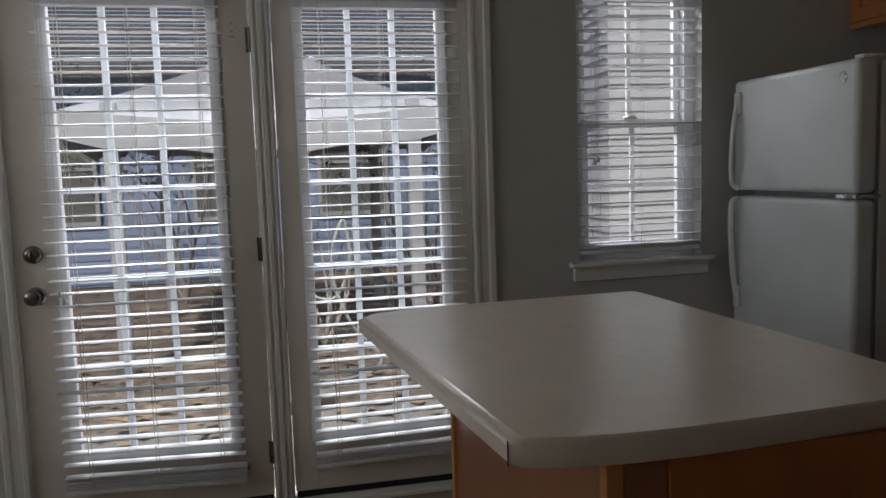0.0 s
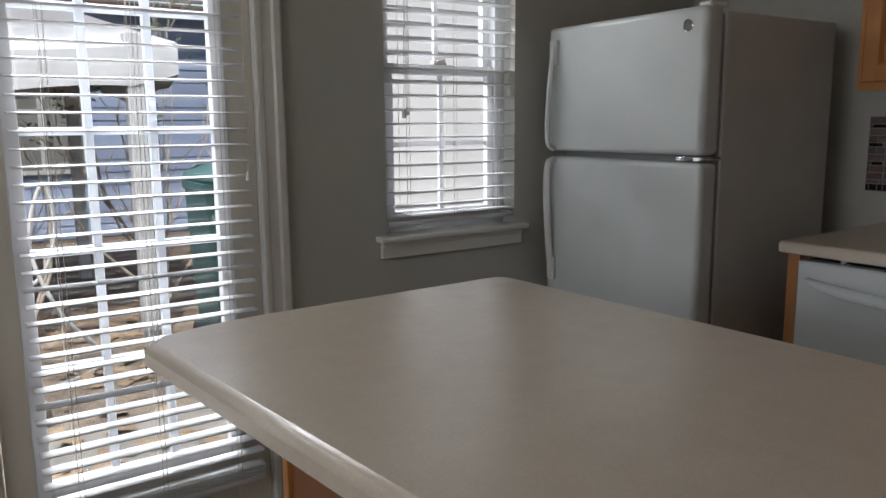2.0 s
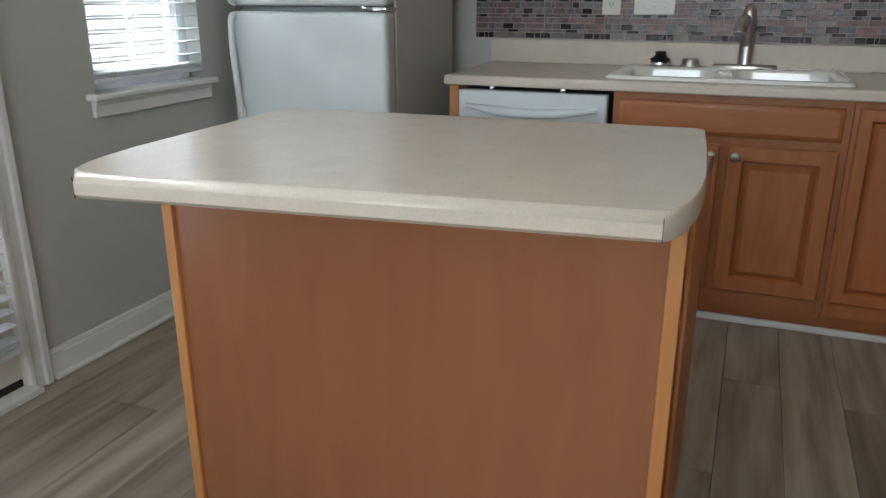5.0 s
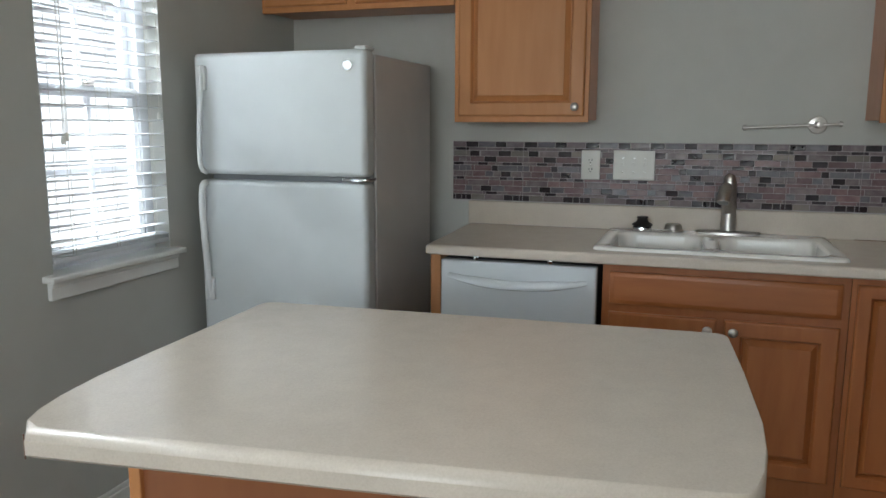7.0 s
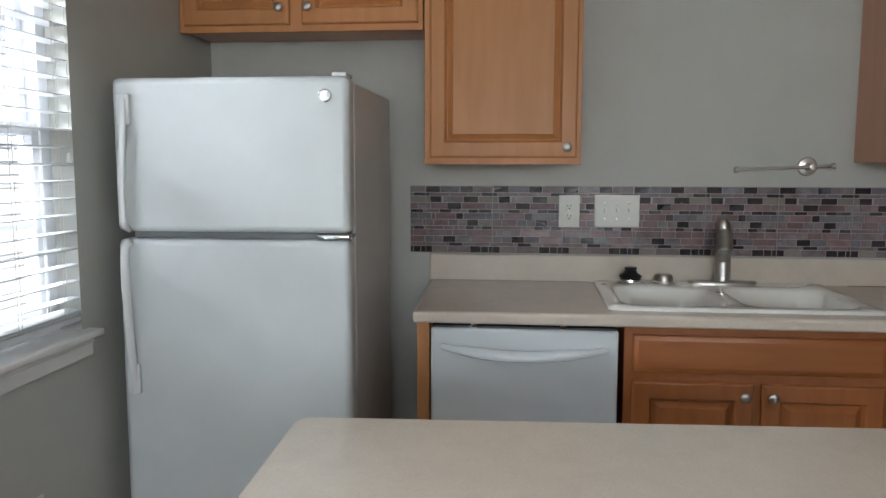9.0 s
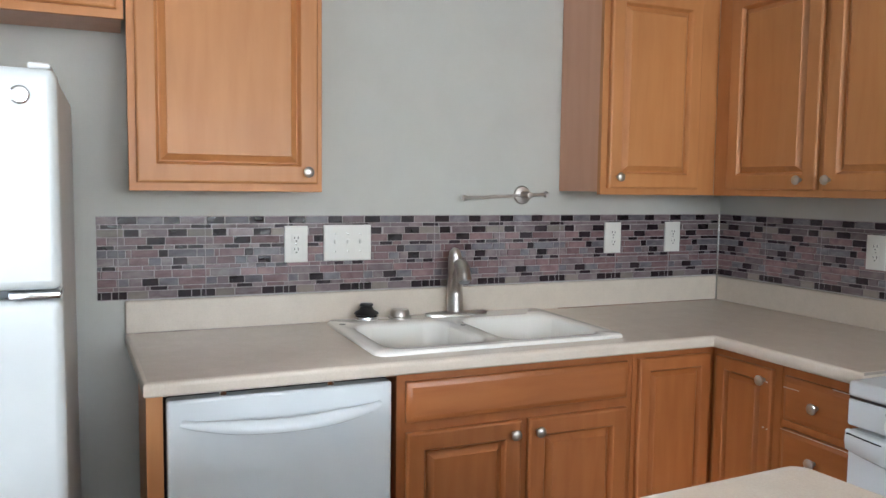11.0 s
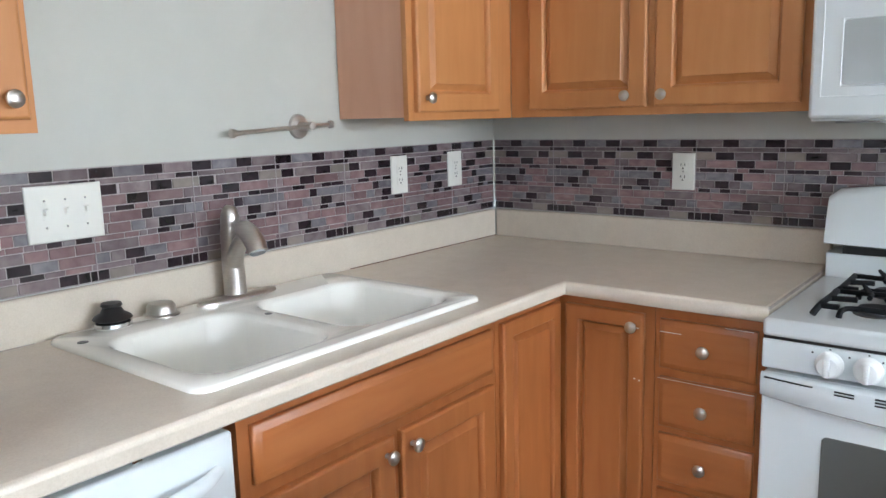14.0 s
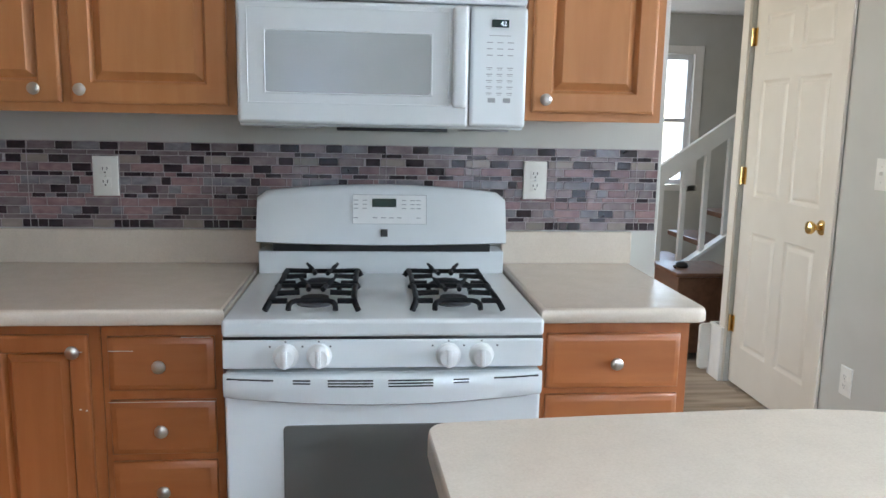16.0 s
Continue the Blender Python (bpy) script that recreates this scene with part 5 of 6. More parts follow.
for x0, x1 in ((2.43, 2.55), (2.95, 3.10)):
    part("lamp_lens", box(bm_new(), x0, x1, S + 0.14, MF - 0.05, 1.340, 1.345), GREY_PLASTIC, mw)

# ---- hall beyond the kitchen ----
hd = thing("door_3", (0.88, 1.10, 0), "cream six-panel closet door with brass knob, closed", "door", kind="structure")
bm = bm_new()
to = facing("E", 0.868)
HP = [(0.0, 0.0), (0.006, -0.004), (0.014, -0.009), (0.020, -0.010), (0.036, -0.002), (0.040, -0.001)]
def door_face(bm, to, u0, u1, z0, z1, panels, d0, d1):
    """A slab with sunk and raised panels; panels in reading order of columns and rows."""
    us = sorted({u0, u1, *[p[0] for p in panels], *[p[1] for p in panels]})
    zs = sorted({z0, z1, *[p[2] for p in panels], *[p[3] for p in panels]})
    for a, b in zip(us, us[1:]):
        for c, d in zip(zs, zs[1:]):
            if (a, b, c, d) in panels:
                loops = [[bm.verts.new(to(u, v, d1 + q)) for u, v in ((a + i, c + i), (b - i, c + i), (b - i, d - i), (a + i, d - i))] for i, q in HP]
                for l1, l2 in zip(loops, loops[1:]):
                    for k in range(4):
                        bm.faces.new((l1[k], l1[(k + 1) % 4], l2[(k + 1) % 4], l2[k]))
                bm.faces.new(loops[-1])
            else:
                bm.faces.new([bm.verts.new(to(u, v, d1)) for u, v in ((a, c), (b, c), (b, d), (a, d))])
    bmesh.ops.remove_doubles(bm, verts=bm.verts, dist=0.0004)
    return bm
A, B, C, D = 0.80, 1.055, 1.135, 1.39
pan = [(a, b, c, d) for a, b in ((A, B), (C, D)) for c, d in ((0.22, 0.84), (1.02, 1.60), (1.72, 1.92))]
bm = door_face(bm, to, 0.694, 1.500, 0.012, 2.04, pan, -0.04, 0.0)
part("leaf", bm, DOOR_PAINT, hd)
part("leaf_core", box(bm_new(), 0.835, 0.853, 0.694, 1.50, 0.012, 2.04), DOOR_PAINT, hd)
bm = lathe(bm_new(), [(0.033, 0), (0.033, 0.004), (0.026, 0.010), (0.011, 0.014), (0.011, 0.030), (0.022, 0.038), (0.029, 0.050), (0.027, 0.062), (0.012, 0.068)], out_matrix("E", (0.868, 1.425, 0.945)), 24)
part("door_knob", bm, BRASS, hd, "polished brass knob")
for z in (1.82, 1.12, 0.33):
    bm = tube(bm_new(), [(0.882, 0.692, z - 0.045), (0.882, 0.692, z + 0.045)], 0.008)
    box(bm, 0.870, 0.874, 0.694, 0.72, z - 0.045, z + 0.045)
    part("hinge", bm, BRASS, hd, "brass hinge")
bm = bm_new()
box(bm, 0.891, 0.907, 0.622, 0.690, 0, 2.12, 0.004)
box(bm, 0.891, 0.907, 1.505, 1.560, 0, 2.12, 0.004)
box(bm, 0.891, 0.907, 0.690, 1.505, 2.045, 2.12, 0.004)
box(bm, 0.770, 0.892, 0.610, 0.622, 0, 2.12, 0.003)
structure("closet_casing", bm, DOOR_PAINT, "cream casing round the closet door", "trim")
bm = bm_new()
box(bm, 0.905, 0.925, 0.560, 0.690, 0.0, 0.30, 0.006)
box(bm, 0.770, 0.925, 0.540, 0.560, 0.0, 0.30, 0.006)
box(bm, 0.905, 0.985, 0.545, 0.565, 0.03, 0.29, 0.02)
structure("plinth_block", bm, TRIM, "white plinth block at the wall's end", "trim")
bm = bm_new()
box(bm, 0.891, 0.905, 1.56, S, 0, 0.10, 0.004)
structure("baseboard_closet", bm, TRIM, "white baseboard", "trim")

stair = thing("staircase", (0.2, -0.9, 0), "white painted staircase with slim balusters", "stairs", kind="structure")
SL = 0.70
def stair_z(x):
    return 0.30 + (0.83 - x) * SL
for k in range(14):
    x1 = 0.92 - k * 0.257
    part("step", box(bm_new(), x1 - 0.28, x1, -1.45, -0.52, 0.18 * k + 0.14, 0.18 * (k + 1), 0.006), TABLE_WOOD, stair, "dark wooden tread")
    part("riser", box(bm_new(), x1 - 0.27, x1 - 0.255, -1.45, -0.52, 0.18 * k, 0.18 * k + 0.14), TRIM, stair)
def sloped(bm, x0, x1, dz0, dz1, y0, y1):
    v = [bm.verts.new(p) for p in [(x, y, stair_z(x) + dz) for x in (x0, x1) for y in (y0, y1) for dz in (dz0, dz1)]]
    for q in ((0, 1, 3, 2), (4, 6, 7, 5), (0, 4, 5, 1), (2, 3, 7, 6), (0, 2, 6, 4), (1, 5, 7, 3)):
        bm.faces.new([v[k] for k in q])
part("stringer", (lambda b: (sloped(b, 1.30, -2.2, -0.20, 0.0, -0.52, -0.48), b)[1])(bm_new()), DOOR_PAINT, stair)
part("stringer_cap", (lambda b: (sloped(b, 1.28, -2.2, 0.0, 0.025, -0.54, -0.46), b)[1])(bm_new()), TRIM, stair)
part("handrail", (lambda b: (sloped(b, 1.28, -2.2, 0.70, 0.83, -0.525, -0.475), b)[1])(bm_new()), TRIM, stair)
for k in range(16):
    x = 1.16 - k * 0.155
    part("baluster", box(bm_new(), x - 0.017, x + 0.017, -0.517, -0.483, stair_z(x) + 0.02, stair_z(x) + 0.72, 0.002), TRIM, stair)
part("newel", box(bm_new(), 1.27, 1.36, -0.545, -0.455, 0, 1.16, 0.006), TRIM, stair)
bm = bm_new()
v = [bm.verts.new(p) for p in [(x, y, z) for y in (-0.535, -0.525) for x, z in ((1.20, 0), (-2.2, 0), (-2.2, stair_z(-2.2) - 0.18), (1.20, max(0.02, stair_z(1.2) - 0.18)))]]
for q in ((0, 1, 2, 3), (4, 7, 6, 5), (0, 4, 5, 1), (1, 5, 6, 2), (2, 6, 7, 3), (3, 7, 4, 0)):
    bm.faces.new([v[k] for k in q])
part("skirt_wall", bm, WALL, stair)

w3 = thing("window_2", (0.12, -2.9, 0.80), "white hall window, bright with daylight", "window", kind="structure")
bm = bm_new()
for a, b, c, d in ((-0.31, -0.26, 0.80, 2.06), (0.50, 0.55, 0.80, 2.06), (-0.26, 0.50, 0.80, 0.85), (-0.26, 0.50, 2.01, 2.06), (-0.26, 0.50, 1.41, 1.45)):
    box(bm, a, b, -2.94, -2.88, c, d, 0.003)
part("window_frame", bm, VINYL, w3)
bm = bm_new()
for a, b, c, d in ((-0.40, -0.31, 0.74, 2.14), (0.55, 0.64, 0.74, 2.14), (-0.31, 0.55, 2.06, 2.14), (-0.42, 0.66, 0.74, 0.80)):
    box(bm, a, b, -2.852, -2.832, c, d, 0.004)
part("window_casing", bm, TRIM, w3)
for c, d in ((0.85, 1.41), (1.45, 2.01)):
    p = part("pane", box(bm_new(), -0.26, 0.50, -2.915, -2.911, c, d), GLASS, w3)
    p.visible_shadow = False

chest = thing("wooden_chest", (0.86, 0.10, 0), "small dark cherry chest in the hall", "chest")
part("body", box(bm_new(), 0.66, 1.02, -0.08, 0.30, 0.04, 0.50, 0.004), TABLE_WOOD, chest)
part("top", box(bm_new(), 0.64, 1.04, -0.10, 0.32, 0.50, 0.525, 0.006), TABLE_WOOD, chest)
for x in (0.68, 1.0):
    for y in (-0.06, 0.28):
        part("foot", box(bm_new(), x - 0.015, x + 0.015, y - 0.015, y + 0.015, 0, 0.04), TABLE_WOOD, chest)
bm = lathe(bm_new(), [(0.035, 0), (0.04, 0.012), (0.03, 0.028), (0.012, 0.036)], Matrix.Translation((0.93, 0.12, 0.525)), 18)
tube(bm, curve_points([(0.955, 0.12, 0.533), (0.985, 0.14, 0.538), (0.99, 0.17, 0.531)], 4), 0.006, 8)
single("black_bag", bm, BLACK, "small black object lying on the chest", "bag")

# ---- outside ----
bm = bm_new()
G = 40
gv = [[bm.verts.new((-60 + 3.0 * i, 5.56 + (1.6 ** (j * 0.45) - 1) * 1.3, -0.14 + 0.03 * math.sin(i * 1.7 + j) * (j > 2))) for j in range(22)] for i in range(G + 1)]
for i in range(G):
    for j in range(21):
        bm.faces.new((gv[i][j], gv[i + 1][j], gv[i + 1][j + 1], gv[i][j + 1]))
structure("ground", bm, SOIL, "brown yard covered with dry leaves", "ground")
structure("ground_front", box(bm_new(), -60, 60, -80, -3.06, -0.3, -0.12), SOIL, "front yard ground", "ground")
structure("patio", box(bm_new(), 0.2, 2.9, 5.56, 6.75, -0.14, -0.05, 0.01), CONCRETE, "small concrete patio outside the doors", "patio")
structure("roof_slab", box(bm_new(), -3.9, 4.9, -3.3, 6.0, 2.66, 2.78), SHINGLE, "eaves of the house", "roof")


def clapboards(parent, x0, x1, y, z0, z1, pitch, mat, axis="x"):
    """Overlapping boards on a wall that faces south or west."""
    z = z0
    while z < z1:
        bm = bm_new()
        if axis == "x":
            v = [bm.verts.new(p) for p in ((x0, y, z), (x1, y, z), (x1, y + 0.016, z + pitch), (x0, y + 0.016, z + pitch), (x0, y + 0.02, z), (x1, y + 0.02, z))]
        else:
            v = [bm.verts.new(p) for p in ((y, x0, z), (y, x1, z), (y + 0.016, x1, z + pitch), (y + 0.016, x0, z + pitch), (y + 0.02, x0, z), (y + 0.02, x1, z))]
        bm.faces.new((v[0], v[1], v[2], v[3])), bm.faces.new((v[0], v[4], v[5], v[1]))
        part("clapboard", bm, mat, parent)
        z += pitch


white_house = thing("neighbour_house", (7.0, 10.0, -0.14), "white vinyl-sided neighbouring house wall", "house")
part("wall", box(bm_new(), 4.44, 14.0, 8.62, 12.0, -0.14, 5.2), SIDING_WHITE, white_house)
clapboards(white_house, 4.42, 14.0, 8.60, -0.10, 5.2, 0.115, SIDING_WHITE)
clapboards(white_house, 8.60, 12.0, 4.42, -0.10, 5.2, 0.115, SIDING_WHITE, "y")

dark_house = thing("neighbour_house", (0.0, 15.0, -0.14), "dark blue-grey sided house with brown shingle roof", "house")
part("wall", box(bm_new(), -12, 9.0, 13.52, 20, -0.14, 2.75), SIDING_DARK, dark_house)
clapboards(dark_house, -12, 9.0, 13.50, -0.10, 2.72, 0.16, SIDING_DARK)
bm = bm_new()
for k in range(26):
    y, z = 13.1 + 0.155 * k, 2.62 + 0.09 * k
    v = [bm.verts.new(p) for p in ((-12.4, y, z), (9.4, y, z), (9.4, y + 0.17, z + 0.075), (-12.4, y + 0.17, z + 0.075), (-12.4, y, z + 0.02), (9.4, y, z + 0.02))]
    bm.faces.new((v[4], v[5], v[2], v[3])), bm.faces.new((v[0], v[1], v[5], v[4]))
part("roof", bm, SHINGLE, dark_house, "brown shingle roof")
for x in (-3.4, -1.2, 1.0, 2.7):
    w = part("window", box(bm_new(), x - 0.45, x + 0.45, 13.46, 13.5, 0.75, 2.15), OVEN_GLASS, dark_house)
    bm = bm_new()
    for a, b, c, d in ((-0.50, -0.45, 0.70, 2.20), (0.45, 0.50, 0.70, 2.20), (-0.45, 0.45, 0.70, 0.75), (-0.45, 0.45, 2.15, 2.20), (-0.45, 0.45, 1.43, 1.47), (-0.02, 0.02, 0.75, 2.15)):
        box(bm, x + a, x + b, 13.44, 13.47, c, d)
    part("frame", bm, GREY_PLASTIC, w)

# canopy over the yard
can = thing("canopy", (1.55, 9.6, -0.14), "white canvas canopy on pale posts", "canopy")
cx0, cx1, cy0, cy1, ce, cp = 0.15, 2.95, 8.3, 11.0, 1.80, 2.50
apex = (1.62, 9.65, cp)
bm = bm_new()
corners = [(cx0, cy0, ce), (cx1, cy0, ce), (cx1, cy1, ce), (cx0, cy1, ce)]
for k in range(4):
    a, b = Vector(corners[k]), Vector(corners[(k + 1) % 4])
    rows = []
    for i in range(9):
        t = i / 8
        row = []
        for j in range(11):
            s = j / 10
            p = a.lerp(b, s).lerp(Vector(apex), t)
            p.z -= 0.10 * math.sin(math.pi * s) * (1 - t) + 0.05 * math.sin(math.pi * t)
            row.append(bm.verts.new(p))
        rows.append(row)
    for r1, r2 in zip(rows, rows[1:]):
        for j in range(10):
            bm.faces.new((r1[j], r1[j + 1], r2[j + 1], r2[j]))
    for j in range(10):
        q = [rows[0][j], rows[0][j + 1]]
        low = [bm.verts.new((v.co.x, v.co.y, v.co.z - 0.20 - 0.05 * math.sin(math.pi * (j + m) / 2.5) ** 2)) for m, v in enumerate(q)]
        bm.faces.new((q[0], low[0], low[1], q[1]))
bmesh.ops.remove_doubles(bm, verts=bm.verts, dist=0.001)
part("canvas_roof", bm, CANVAS, can)
for x, y, z in [(0.48, 8.36, ce), (2.68, 8.36, ce), (2.68, 10.9, ce), (0.48, 10.9, ce)]:
    part("post", box(bm_new(), x - 0.05, x + 0.05, y - 0.05, y + 0.05, -0.14, z + 0.05, 0.006), CANVAS, can)

# wheeled bin with its lettering
bn = thing("wheeled_bin", (3.11, 7.62, -0.14), "dark green wheeled rubbish bin with white lettering", "rubbish bin")
bm = bm_new()
v0 = rounded(2.86, 3.36, 7.38, 7.86, 0.05, 4)
v1 = rounded(2.82, 3.40, 7.33, 7.92, 0.06, 4)
slab(bm, v0, [(0, -0.10), (-0.03, 0.4), (-0.05, 0.90), (-0.065, 0.91), (-0.065, 0.95), (-0.05, 0.95)])
part("body", bm, BIN_GREEN, bn)
bm = slab(bm_new(), v1, [(0, 0.95), (-0.01, 0.97), (0.0, 1.0), (0.10, 1.04)])
part("lid", bm, BIN_GREEN, bn)
for x in (2.88, 3.34):
    part("wheel", lathe(bm_new(), [(0.10, -0.025), (0.11, -0.02), (0.11, 0.02), (0.10, 0.025)], Matrix.Translation((x, 7.90, -0.03)) @ Euler((0, radians(90), 0)).to_matrix().to_4x4(), 20), BLACK, bn)


def lettering(parent, text, x, y, z, size):
    c = bpy.data.curves.new("lettering", "FONT")
    c.body, c.size, c.align_x, c.extrude = text, size, "CENTER", 0.001
    ob = new("lettering", c)
    c.materials.append(SIDING_WHITE)
    ob.parent = parent
    ob.matrix_parent_inverse = Matrix.Translation(-Vector(parent.location))
    ob.matrix_basis = pose(x, y, z, 90 + 3, 0, 0)
    return tagged(ob, "white lettering")


lettering(bn, "SANITATION", 2.945, 7.322, 0.755, 0.046)
lettering(bn, "SERVICE", 2.955, 7.324, 0.698, 0.046)
bm = bm_new()
for a, b in ((2.84, 2.90), (2.91, 2.97), (2.98, 3.05)):
    box(bm, a, b, 7.322, 7.328, 0.648, 0.680)
box(bm, 2.89, 3.00, 7.316, 7.322, 0.812, 0.842)
part("worn_lettering", bm, SIDING_WHITE, bn, "worn white number")

# hose and bare shrubs
hs = curve_points([(1.75, 8.2, 1.25), (1.70, 8.15, 0.8), (1.80, 8.1, 0.45), (2.0, 8.1, 0.38), (2.12, 8.1, 0.65), (2.08, 8.1, 0.95), (1.98, 8.08, 0.6), (2.10, 8.0, 0.2), (2.3, 7.9, -0.08), (2.0, 7.6, -0.11), (1.6, 7.7, -0.11), (1.3, 7.5, -0.11)], 8)
single("garden_hose", tube(bm_new(), hs, 0.013, 8), HOSE, "pale garden hose hanging in loops", "hose")
rng = random.Random(5)


def shrub(x, y, z, h, label, leaves):
    s = thing("shrub", (x, y, z), label, "shrub", "bare shrubs in the yard")
    bm, tips = bm_new(), []
    for k in range(9):
        a = rng.uniform(0, 6.3)
        p = [Vector((x, y, z))]
        d = Vector((math.cos(a) * 0.5, math.sin(a) * 0.5, 1.0)).normalized()
        for i in range(5):
            d = (d + Vector((rng.uniform(-.35, .35), rng.uniform(-.35, .35), rng.uniform(-.1, .2)))).normalized()
            p.append(p[-1] + d * h / 5)
            if i > 1:
                q = [p[-1]]
                e = (d + Vector((rng.uniform(-1, 1), rng.uniform(-1, 1), rng.uniform(-.2, .5)))).normalized()
                for j in range(3):
                    q.append(q[-1] + e * h * 0.10)
                    e = (e + Vector((rng.uniform(-.4, .4), rng.uniform(-.4, .4), rng.uniform(-.2, .3)))).normalized()
                    tips.append(q[-1])
                tube(bm, q, [0.006, 0.005, 0.004, 0.002], 5)
        tube(bm, p, [0.016, 0.013, 0.011, 0.009, 0.006, 0.003], 6)
    part("branches", bm, BARK, s)
    if leaves:
        bm = bm_new()
        for t in tips * leaves:
            c = t + Vector((rng.uniform(-.10, .10), rng.uniform(-.10, .10), rng.uniform(-.10, .10)))
            u = Vector((rng.uniform(-1, 1), rng.uniform(-1, 1), rng.uniform(-.6, .6))).normalized() * 0.035
            w = u.orthogonal().normalized() * 0.014
            bm.faces.new([bm.verts.new(q) for q in (c - u, c + w, c + u, c - w)])
        tagged(part("leaves", bm, LEAF, s), "small dull green leaves", kind="stuff")


shrub(0.55, 11.6, -0.14, 2.3, "leafy shrub in front of the dark house", 9)
shrub(3.35, 11.0, -0.14, 2.6, "thin shrub with small leaves by the white house", 7)
shrub(1.95, 8.9, -0.14, 1.2, "bare pale branched shrub", 0)
shrub(3.0, 9.3, -0.14, 1.3, "bare pale branched shrub", 0)
bm = bm_new()
lv = random.Random(11)
for k in range(2600):
    x, y = lv.uniform(-3, 5), 5.7 + 7 * lv.random() ** 1.6
    z = (-0.048 if 0.2 < x < 2.9 and y < 6.75 else -0.12) + lv.uniform(0, 0.012)
    a, r = lv.uniform(0, 6.3), lv.uniform(0.025, 0.06)
    bm.faces.new([bm.verts.new((x + r * math.cos(a + q), y + r * s * math.sin(a + q), z + lv.uniform(-0.004, 0.02))) for q, s in ((0, 1), (1.5, 0.6), (3.1, 1), (4.7, 0.6))])
DRY_LEAF = textured("dry_leaf", [(0.14, 0.085, 0.045), (0.30, 0.20, 0.12)], 3, rough=(0.6, 0.8), bump=0.1, stain=0.3)
single("fallen_leaves", bm, DRY_LEAF, "dry brown leaves scattered over the yard", "leaves", kind="stuff")
bm = bm_new()
box(bm, 1.58, 1.74, 6.9, 7.1, -0.12, -0.02, 0.02)
box(bm, 1.80, 1.92, 7.05, 7.2, -0.12, -0.04, 0.02)
single("stone", bm, CONCRETE, "pale loose paving stones in the yard", "stone")

# ---- pieces: mosaic sheets and floor planks ----
SHEET = 0.2715
Z0, Z1 = 1.0205, 1.2885
ROW_H = (2, 1, 2, 2, 1, 2, 2, 1, 2, 2, 1, 2)
# tiles of each row from the top: (kind, end in hundredths of the sheet); a row wraps into the next sheet
PATTERN = (
    (("m", 30), ("k", 49), ("g", 100)),
    (("m", 27), ("m", 57), ("k", 100)),
    (("p", 2), ("k", 19), ("n", 70), ("m", 100)),
    (("p", 36), ("k", 57), ("p", 100)),
    (("p", 13), ("k", 31), ("m", 74), ("k", 100)),
    (("p", 6), ("g", 26), ("g", 59), ("k", 70), ("p", 100)),
    (("k", 30), ("g", 44), ("p", 82), ("m", 100)),
    (("p", 14), ("p", 43), ("k", 58), ("g", 69), ("k", 92), ("m", 100)),
    (("p", 22), ("p", 44), ("p", 64), ("m", 100)),
    (("g", 22), ("k", 55), ("g", 68), ("p", 100)),
    (("m", 35), ("p", 75), ("k", 95), ("m", 100)),
    (("k", 11), ("k", 27), ("m", 60), ("n", 100)),
)
GAP = 0.0029
unit = (Z1 - Z0 - GAP * 13) / 20.0


def tile_mesh(w, h, mat):
    bm = bm_new()
    d = 0.0026
    lo = [(-w / 2, -h / 2), (w / 2, -h / 2), (w / 2, h / 2), (-w / 2, h / 2)]
    i = 0.0010
    a = [bm.verts.new((x, y, 0.0)) for x, y in lo]
    b = [bm.verts.new((x, y, d * 0.55)) for x, y in lo]
    c = [bm.verts.new((x - math.copysign(i, x), y - math.copysign(i, y), d)) for x, y in lo]
    for p, q in ((a, b), (b, c)):
        for k in range(4):
            bm.faces.new((p[k], p[(k + 1) % 4], q[(k + 1) % 4], q[k]))
    bm.faces.new(c)
    return finish("tile", bm, mat, 12)


TILE_MESHES = {}


def split_long(cells):
    """Cuts tiles that are longer than the sheet's longest piece into two of nearby colours."""
    out, u = [], 0
    for kind, e in cells:
        longest = 22 if kind == "k" else 37
        if e - u > longest:
            out.append((kind, u + int((e - u) * 0.58)))
            kind = {"k": "m", "p": "m", "m": "k", "g": "k", "n": "k"}[kind]
        out.append((kind, e))
        u = e
    return out


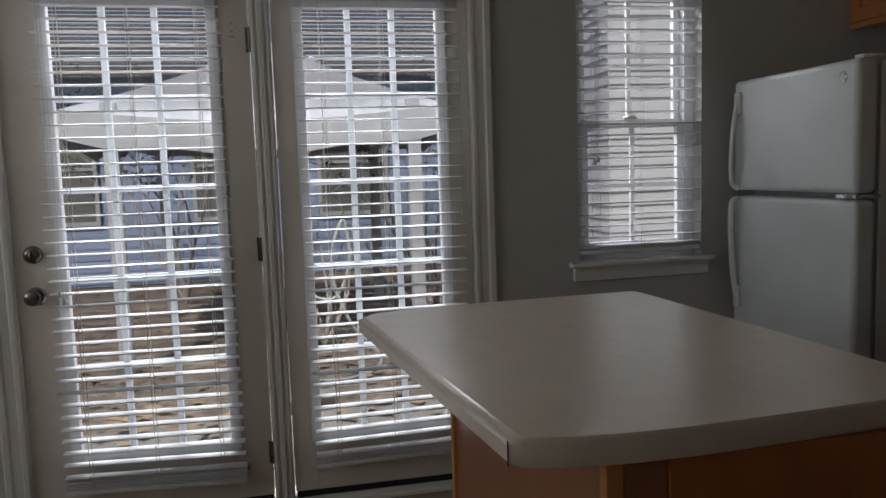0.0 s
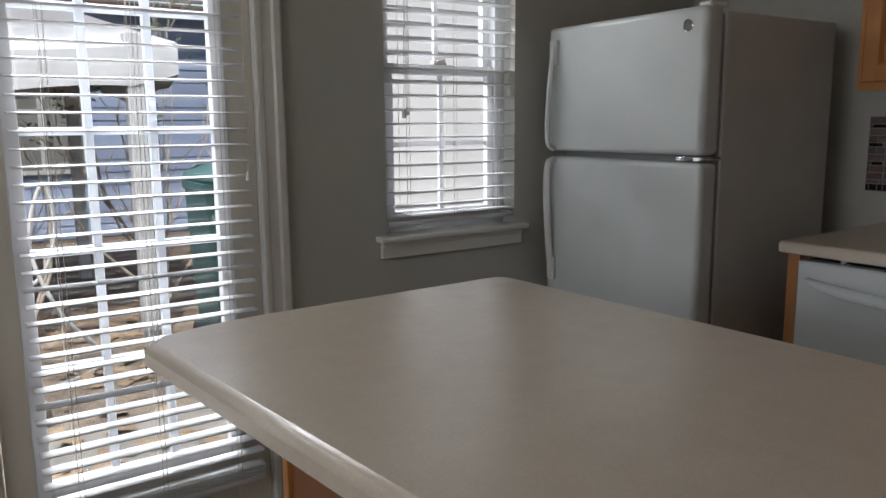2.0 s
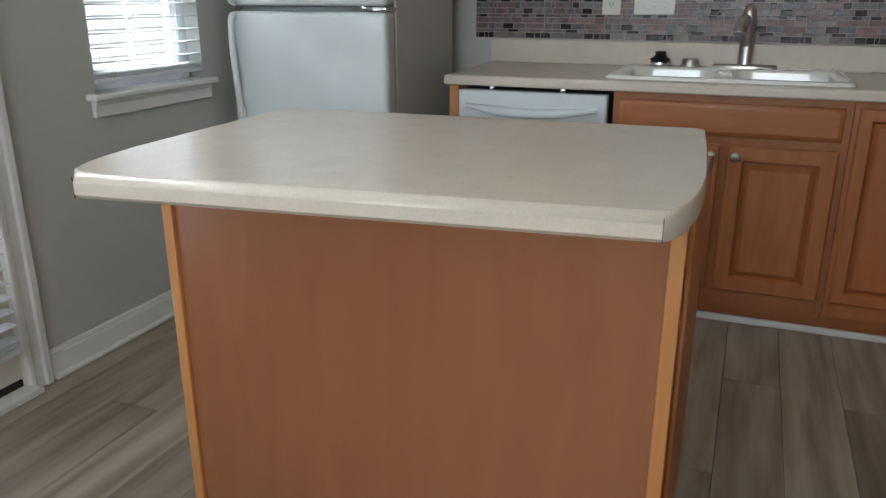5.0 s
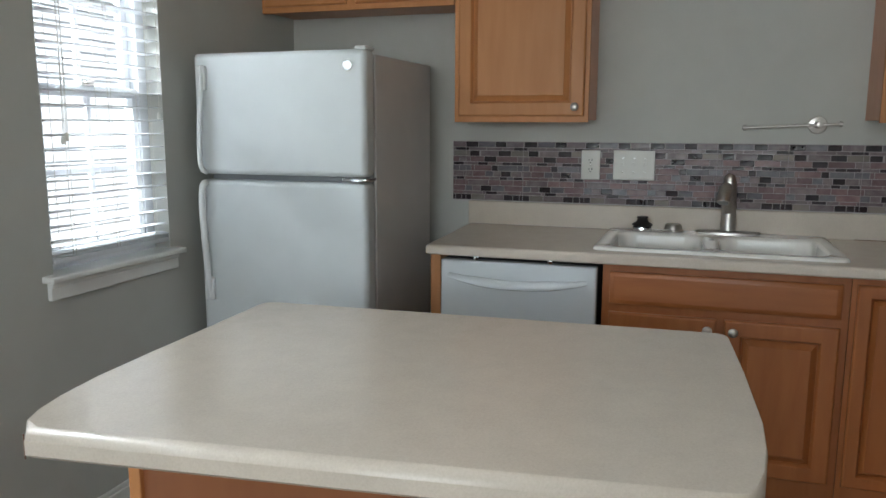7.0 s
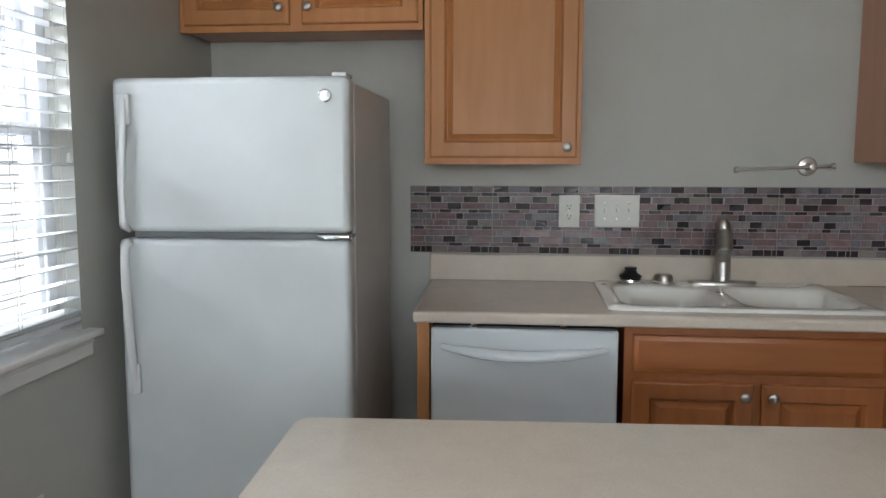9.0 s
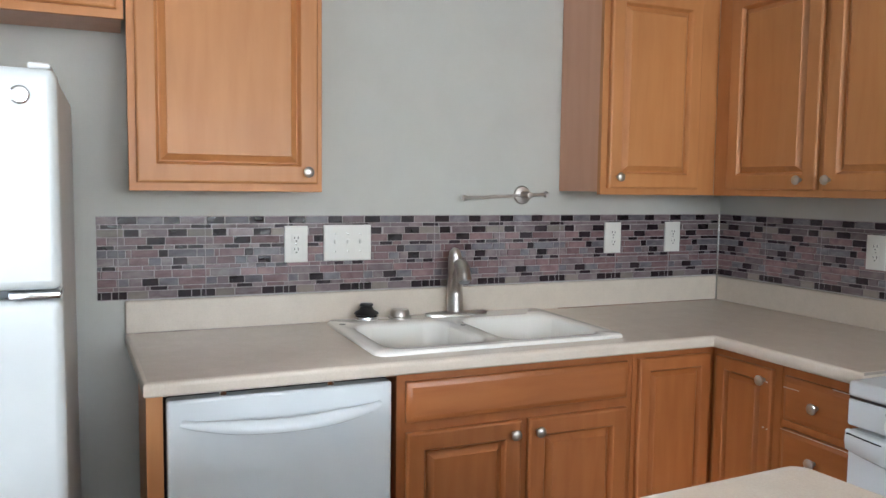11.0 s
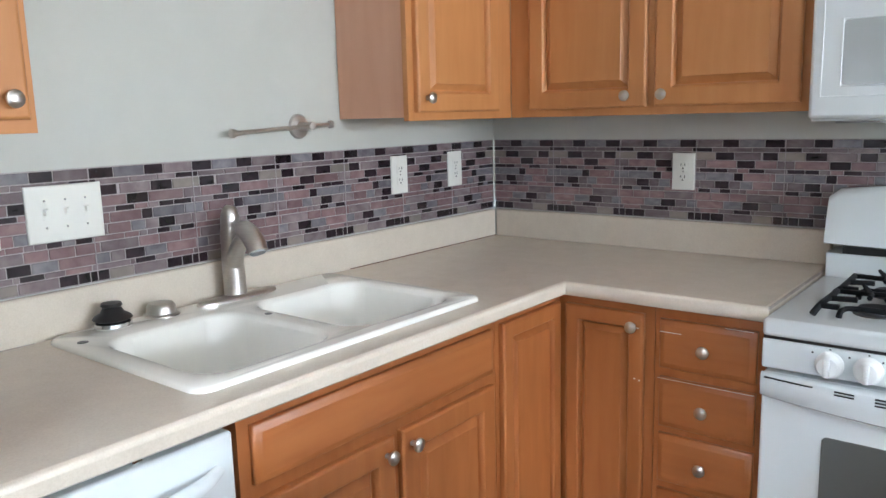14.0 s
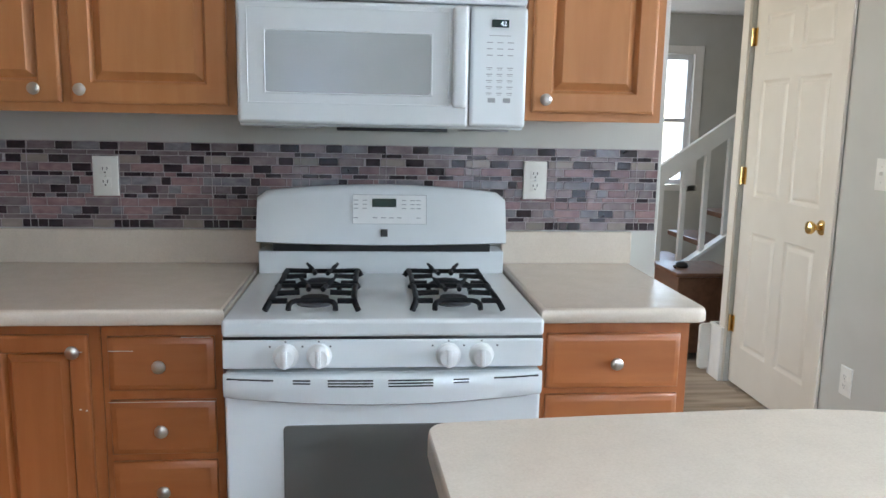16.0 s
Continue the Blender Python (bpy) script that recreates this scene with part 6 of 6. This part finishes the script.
def mosaic(name, label, side, plane, start, end, near):
    """Sheets of tiles from the corner outwards. near: stretch of the wall whose tiles are single pieces."""
    to = facing(side, plane)
    bm = bm_new()
    a, b = min(start, end), max(start, end)
    ring_panel(bm, to, a, b, Z0, Z1, [(0, 0.0022)], 0.0)
    back = structure(name, bm, GROUT, label, "backsplash")
    rest = {k: bm_new() for k in TILE}
    sign = 1 if end > start else -1
    total = abs(end - start)
    turn = {"W": Matrix(((0, 0, -1), (-1, 0, 0), (0, 1, 0))), "N": Matrix(((-1, 0, 0), (0, 0, 1), (0, 1, 0)))}[side].to_4x4()
    rr = random.Random(len(name))
    count = 0
    for s in range(-1, int(total / SHEET) + 2):
        z = Z1 - GAP
        for r, cells in enumerate(PATTERN):
            h = unit * ROW_H[r] * 20.0 / 20.0
            u = 0
            shift = (r * 0.37) % 1.0
            for kind, e in split_long(cells):
                w0 = max((s + shift + u / 100) * SHEET + GAP / 2, 0.001)
                w1 = min((s + shift + e / 100) * SHEET - GAP / 2, total - 0.001)
                u = e
                if w1 - w0 < 0.006:
                    continue
                mid = start + sign * (w0 + w1) / 2
                key = (kind, round(w1 - w0, 4), ROW_H[r])
                m = Matrix.Translation(to(mid, z - h / 2, 0.0023)) @ turn @ pose(0, 0, 0, rr.gauss(0, 0.5), rr.gauss(0, 0.4), 0)
                if near[0] <= mid <= near[1] and count < 300:
                    if key not in TILE_MESHES:
                        TILE_MESHES[key] = tile_mesh(w1 - w0, h, TILE[kind])
                    ob = new("tile", TILE_MESHES[key])
                    ob.parent, ob.matrix_basis = back, m
                    count += 1
                else:
                    t = rest[kind]
                    hw, hh, i, d = (w1 - w0) / 2, h / 2, 0.0010, 0.0026
                    lo = [(-hw, -hh), (hw, -hh), (hw, hh), (-hw, hh)]
                    l0 = [t.verts.new(m @ Vector((x, y, 0))) for x, y in lo]
                    l1 = [t.verts.new(m @ Vector((x, y, d * 0.55))) for x, y in lo]
                    l2 = [t.verts.new(m @ Vector((x - math.copysign(i, x), y - math.copysign(i, y), d))) for x, y in lo]
                    for p, q in ((l0, l1), (l1, l2)):
                        for k in range(4):
                            t.faces.new((p[k], p[(k + 1) % 4], q[(k + 1) % 4], q[k]))
                    t.faces.new(l2)
            z -= h + GAP
    # raised strip at each sheet joint, with the seam's glint painted pale
    k = 1
    while k * SHEET < total:
        u = start + sign * (k * SHEET + rr.uniform(-0.004, 0.004))
        bm = ring_panel(bm_new(), to, u - 0.0011, u + 0.0011, Z0 + 0.004, Z1 - 0.003, [(0, 0.0052), (0.0004, 0.0060)], 0.001)
        part("sheet_edge", bm, GEL_EDGE, back)
        k += 1
    for kind, t in rest.items():
        if len(t.verts):
            tagged(part("tiles", t, TILE[kind], back, smooth=12), kind="stuff")
        else:
            t.free()
    return back


mosaic("backsplash_east", "glossy mauve, grey and black mosaic sheets above the sink", "W", E - 0.0005, S + 0.002, 4.606, (2.75, 4.35))
mosaic("backsplash_south", "glossy mauve, grey and black mosaic sheets behind the range", "N", S + 0.0005, E - 0.002, 1.872, (1.87, 3.20))
bm = bm_new()
tube(bm, [(E - 0.006, S + 0.006, Z0), (E - 0.006, S + 0.006, Z1)], 0.006, 8)
structure("backsplash_corner_bead", bm, CHROME, "shiny bead in the backsplash corner", "trim")

structure("floor", box(bm_new(), -3.62, 4.5, -2.97, 5.56, -0.12, -0.0035), DARK_GAP, "wood-look vinyl plank floor", "floor")
floor_ob = bpy.data.objects["floor"]
PW, PLEN = 0.178, 1.22
PLANK_MESHES = {}


def plank(x0, x1, y0, y1):
    key = (round(x1 - x0, 3), round(y1 - y0, 3))
    if key not in PLANK_MESHES:
        w, h = key[0] / 2 - 0.0008, key[1] / 2 - 0.0008
        bm = bm_new()
        lo = [(-w, -h), (w, -h), (w, h), (-w, h)]
        a = [bm.verts.new((x, y, -0.0035)) for x, y in lo]
        b = [bm.verts.new((x, y, -0.0012)) for x, y in lo]
        c = [bm.verts.new((x - math.copysign(0.0014, x), y - math.copysign(0.0014, y), 0)) for x, y in lo]
        for p, q in ((a, b), (b, c)):
            for k in range(4):
                bm.faces.new((p[k], p[(k + 1) % 4], q[(k + 1) % 4], q[k]))
        bm.faces.new(c)
        PLANK_MESHES[key] = finish("plank", bm, PLANK, 80)
    ob = new("plank", PLANK_MESHES[key])
    ob.parent, ob.location = floor_ob, ((x0 + x1) / 2, (y0 + y1) / 2, 0)


for region in ((-1.80, 4.39, 2.10, 5.415), (-3.5, 3.2, -2.85, 2.10)):
    rx0, rx1, ry0, ry1 = region
    k, y = 0, ry0
    while y < ry1 - 0.01:
        y1 = min(y + PW, ry1)
        x = rx0 - ((k * 0.47) % 1.0) * PLEN
        while x < rx1:
            a, b = max(x, rx0), min(x + PLEN, rx1)
            if b - a > 0.03:
                plank(a, b, y, y1)
            x += PLEN
        y, k = y1, k + 1
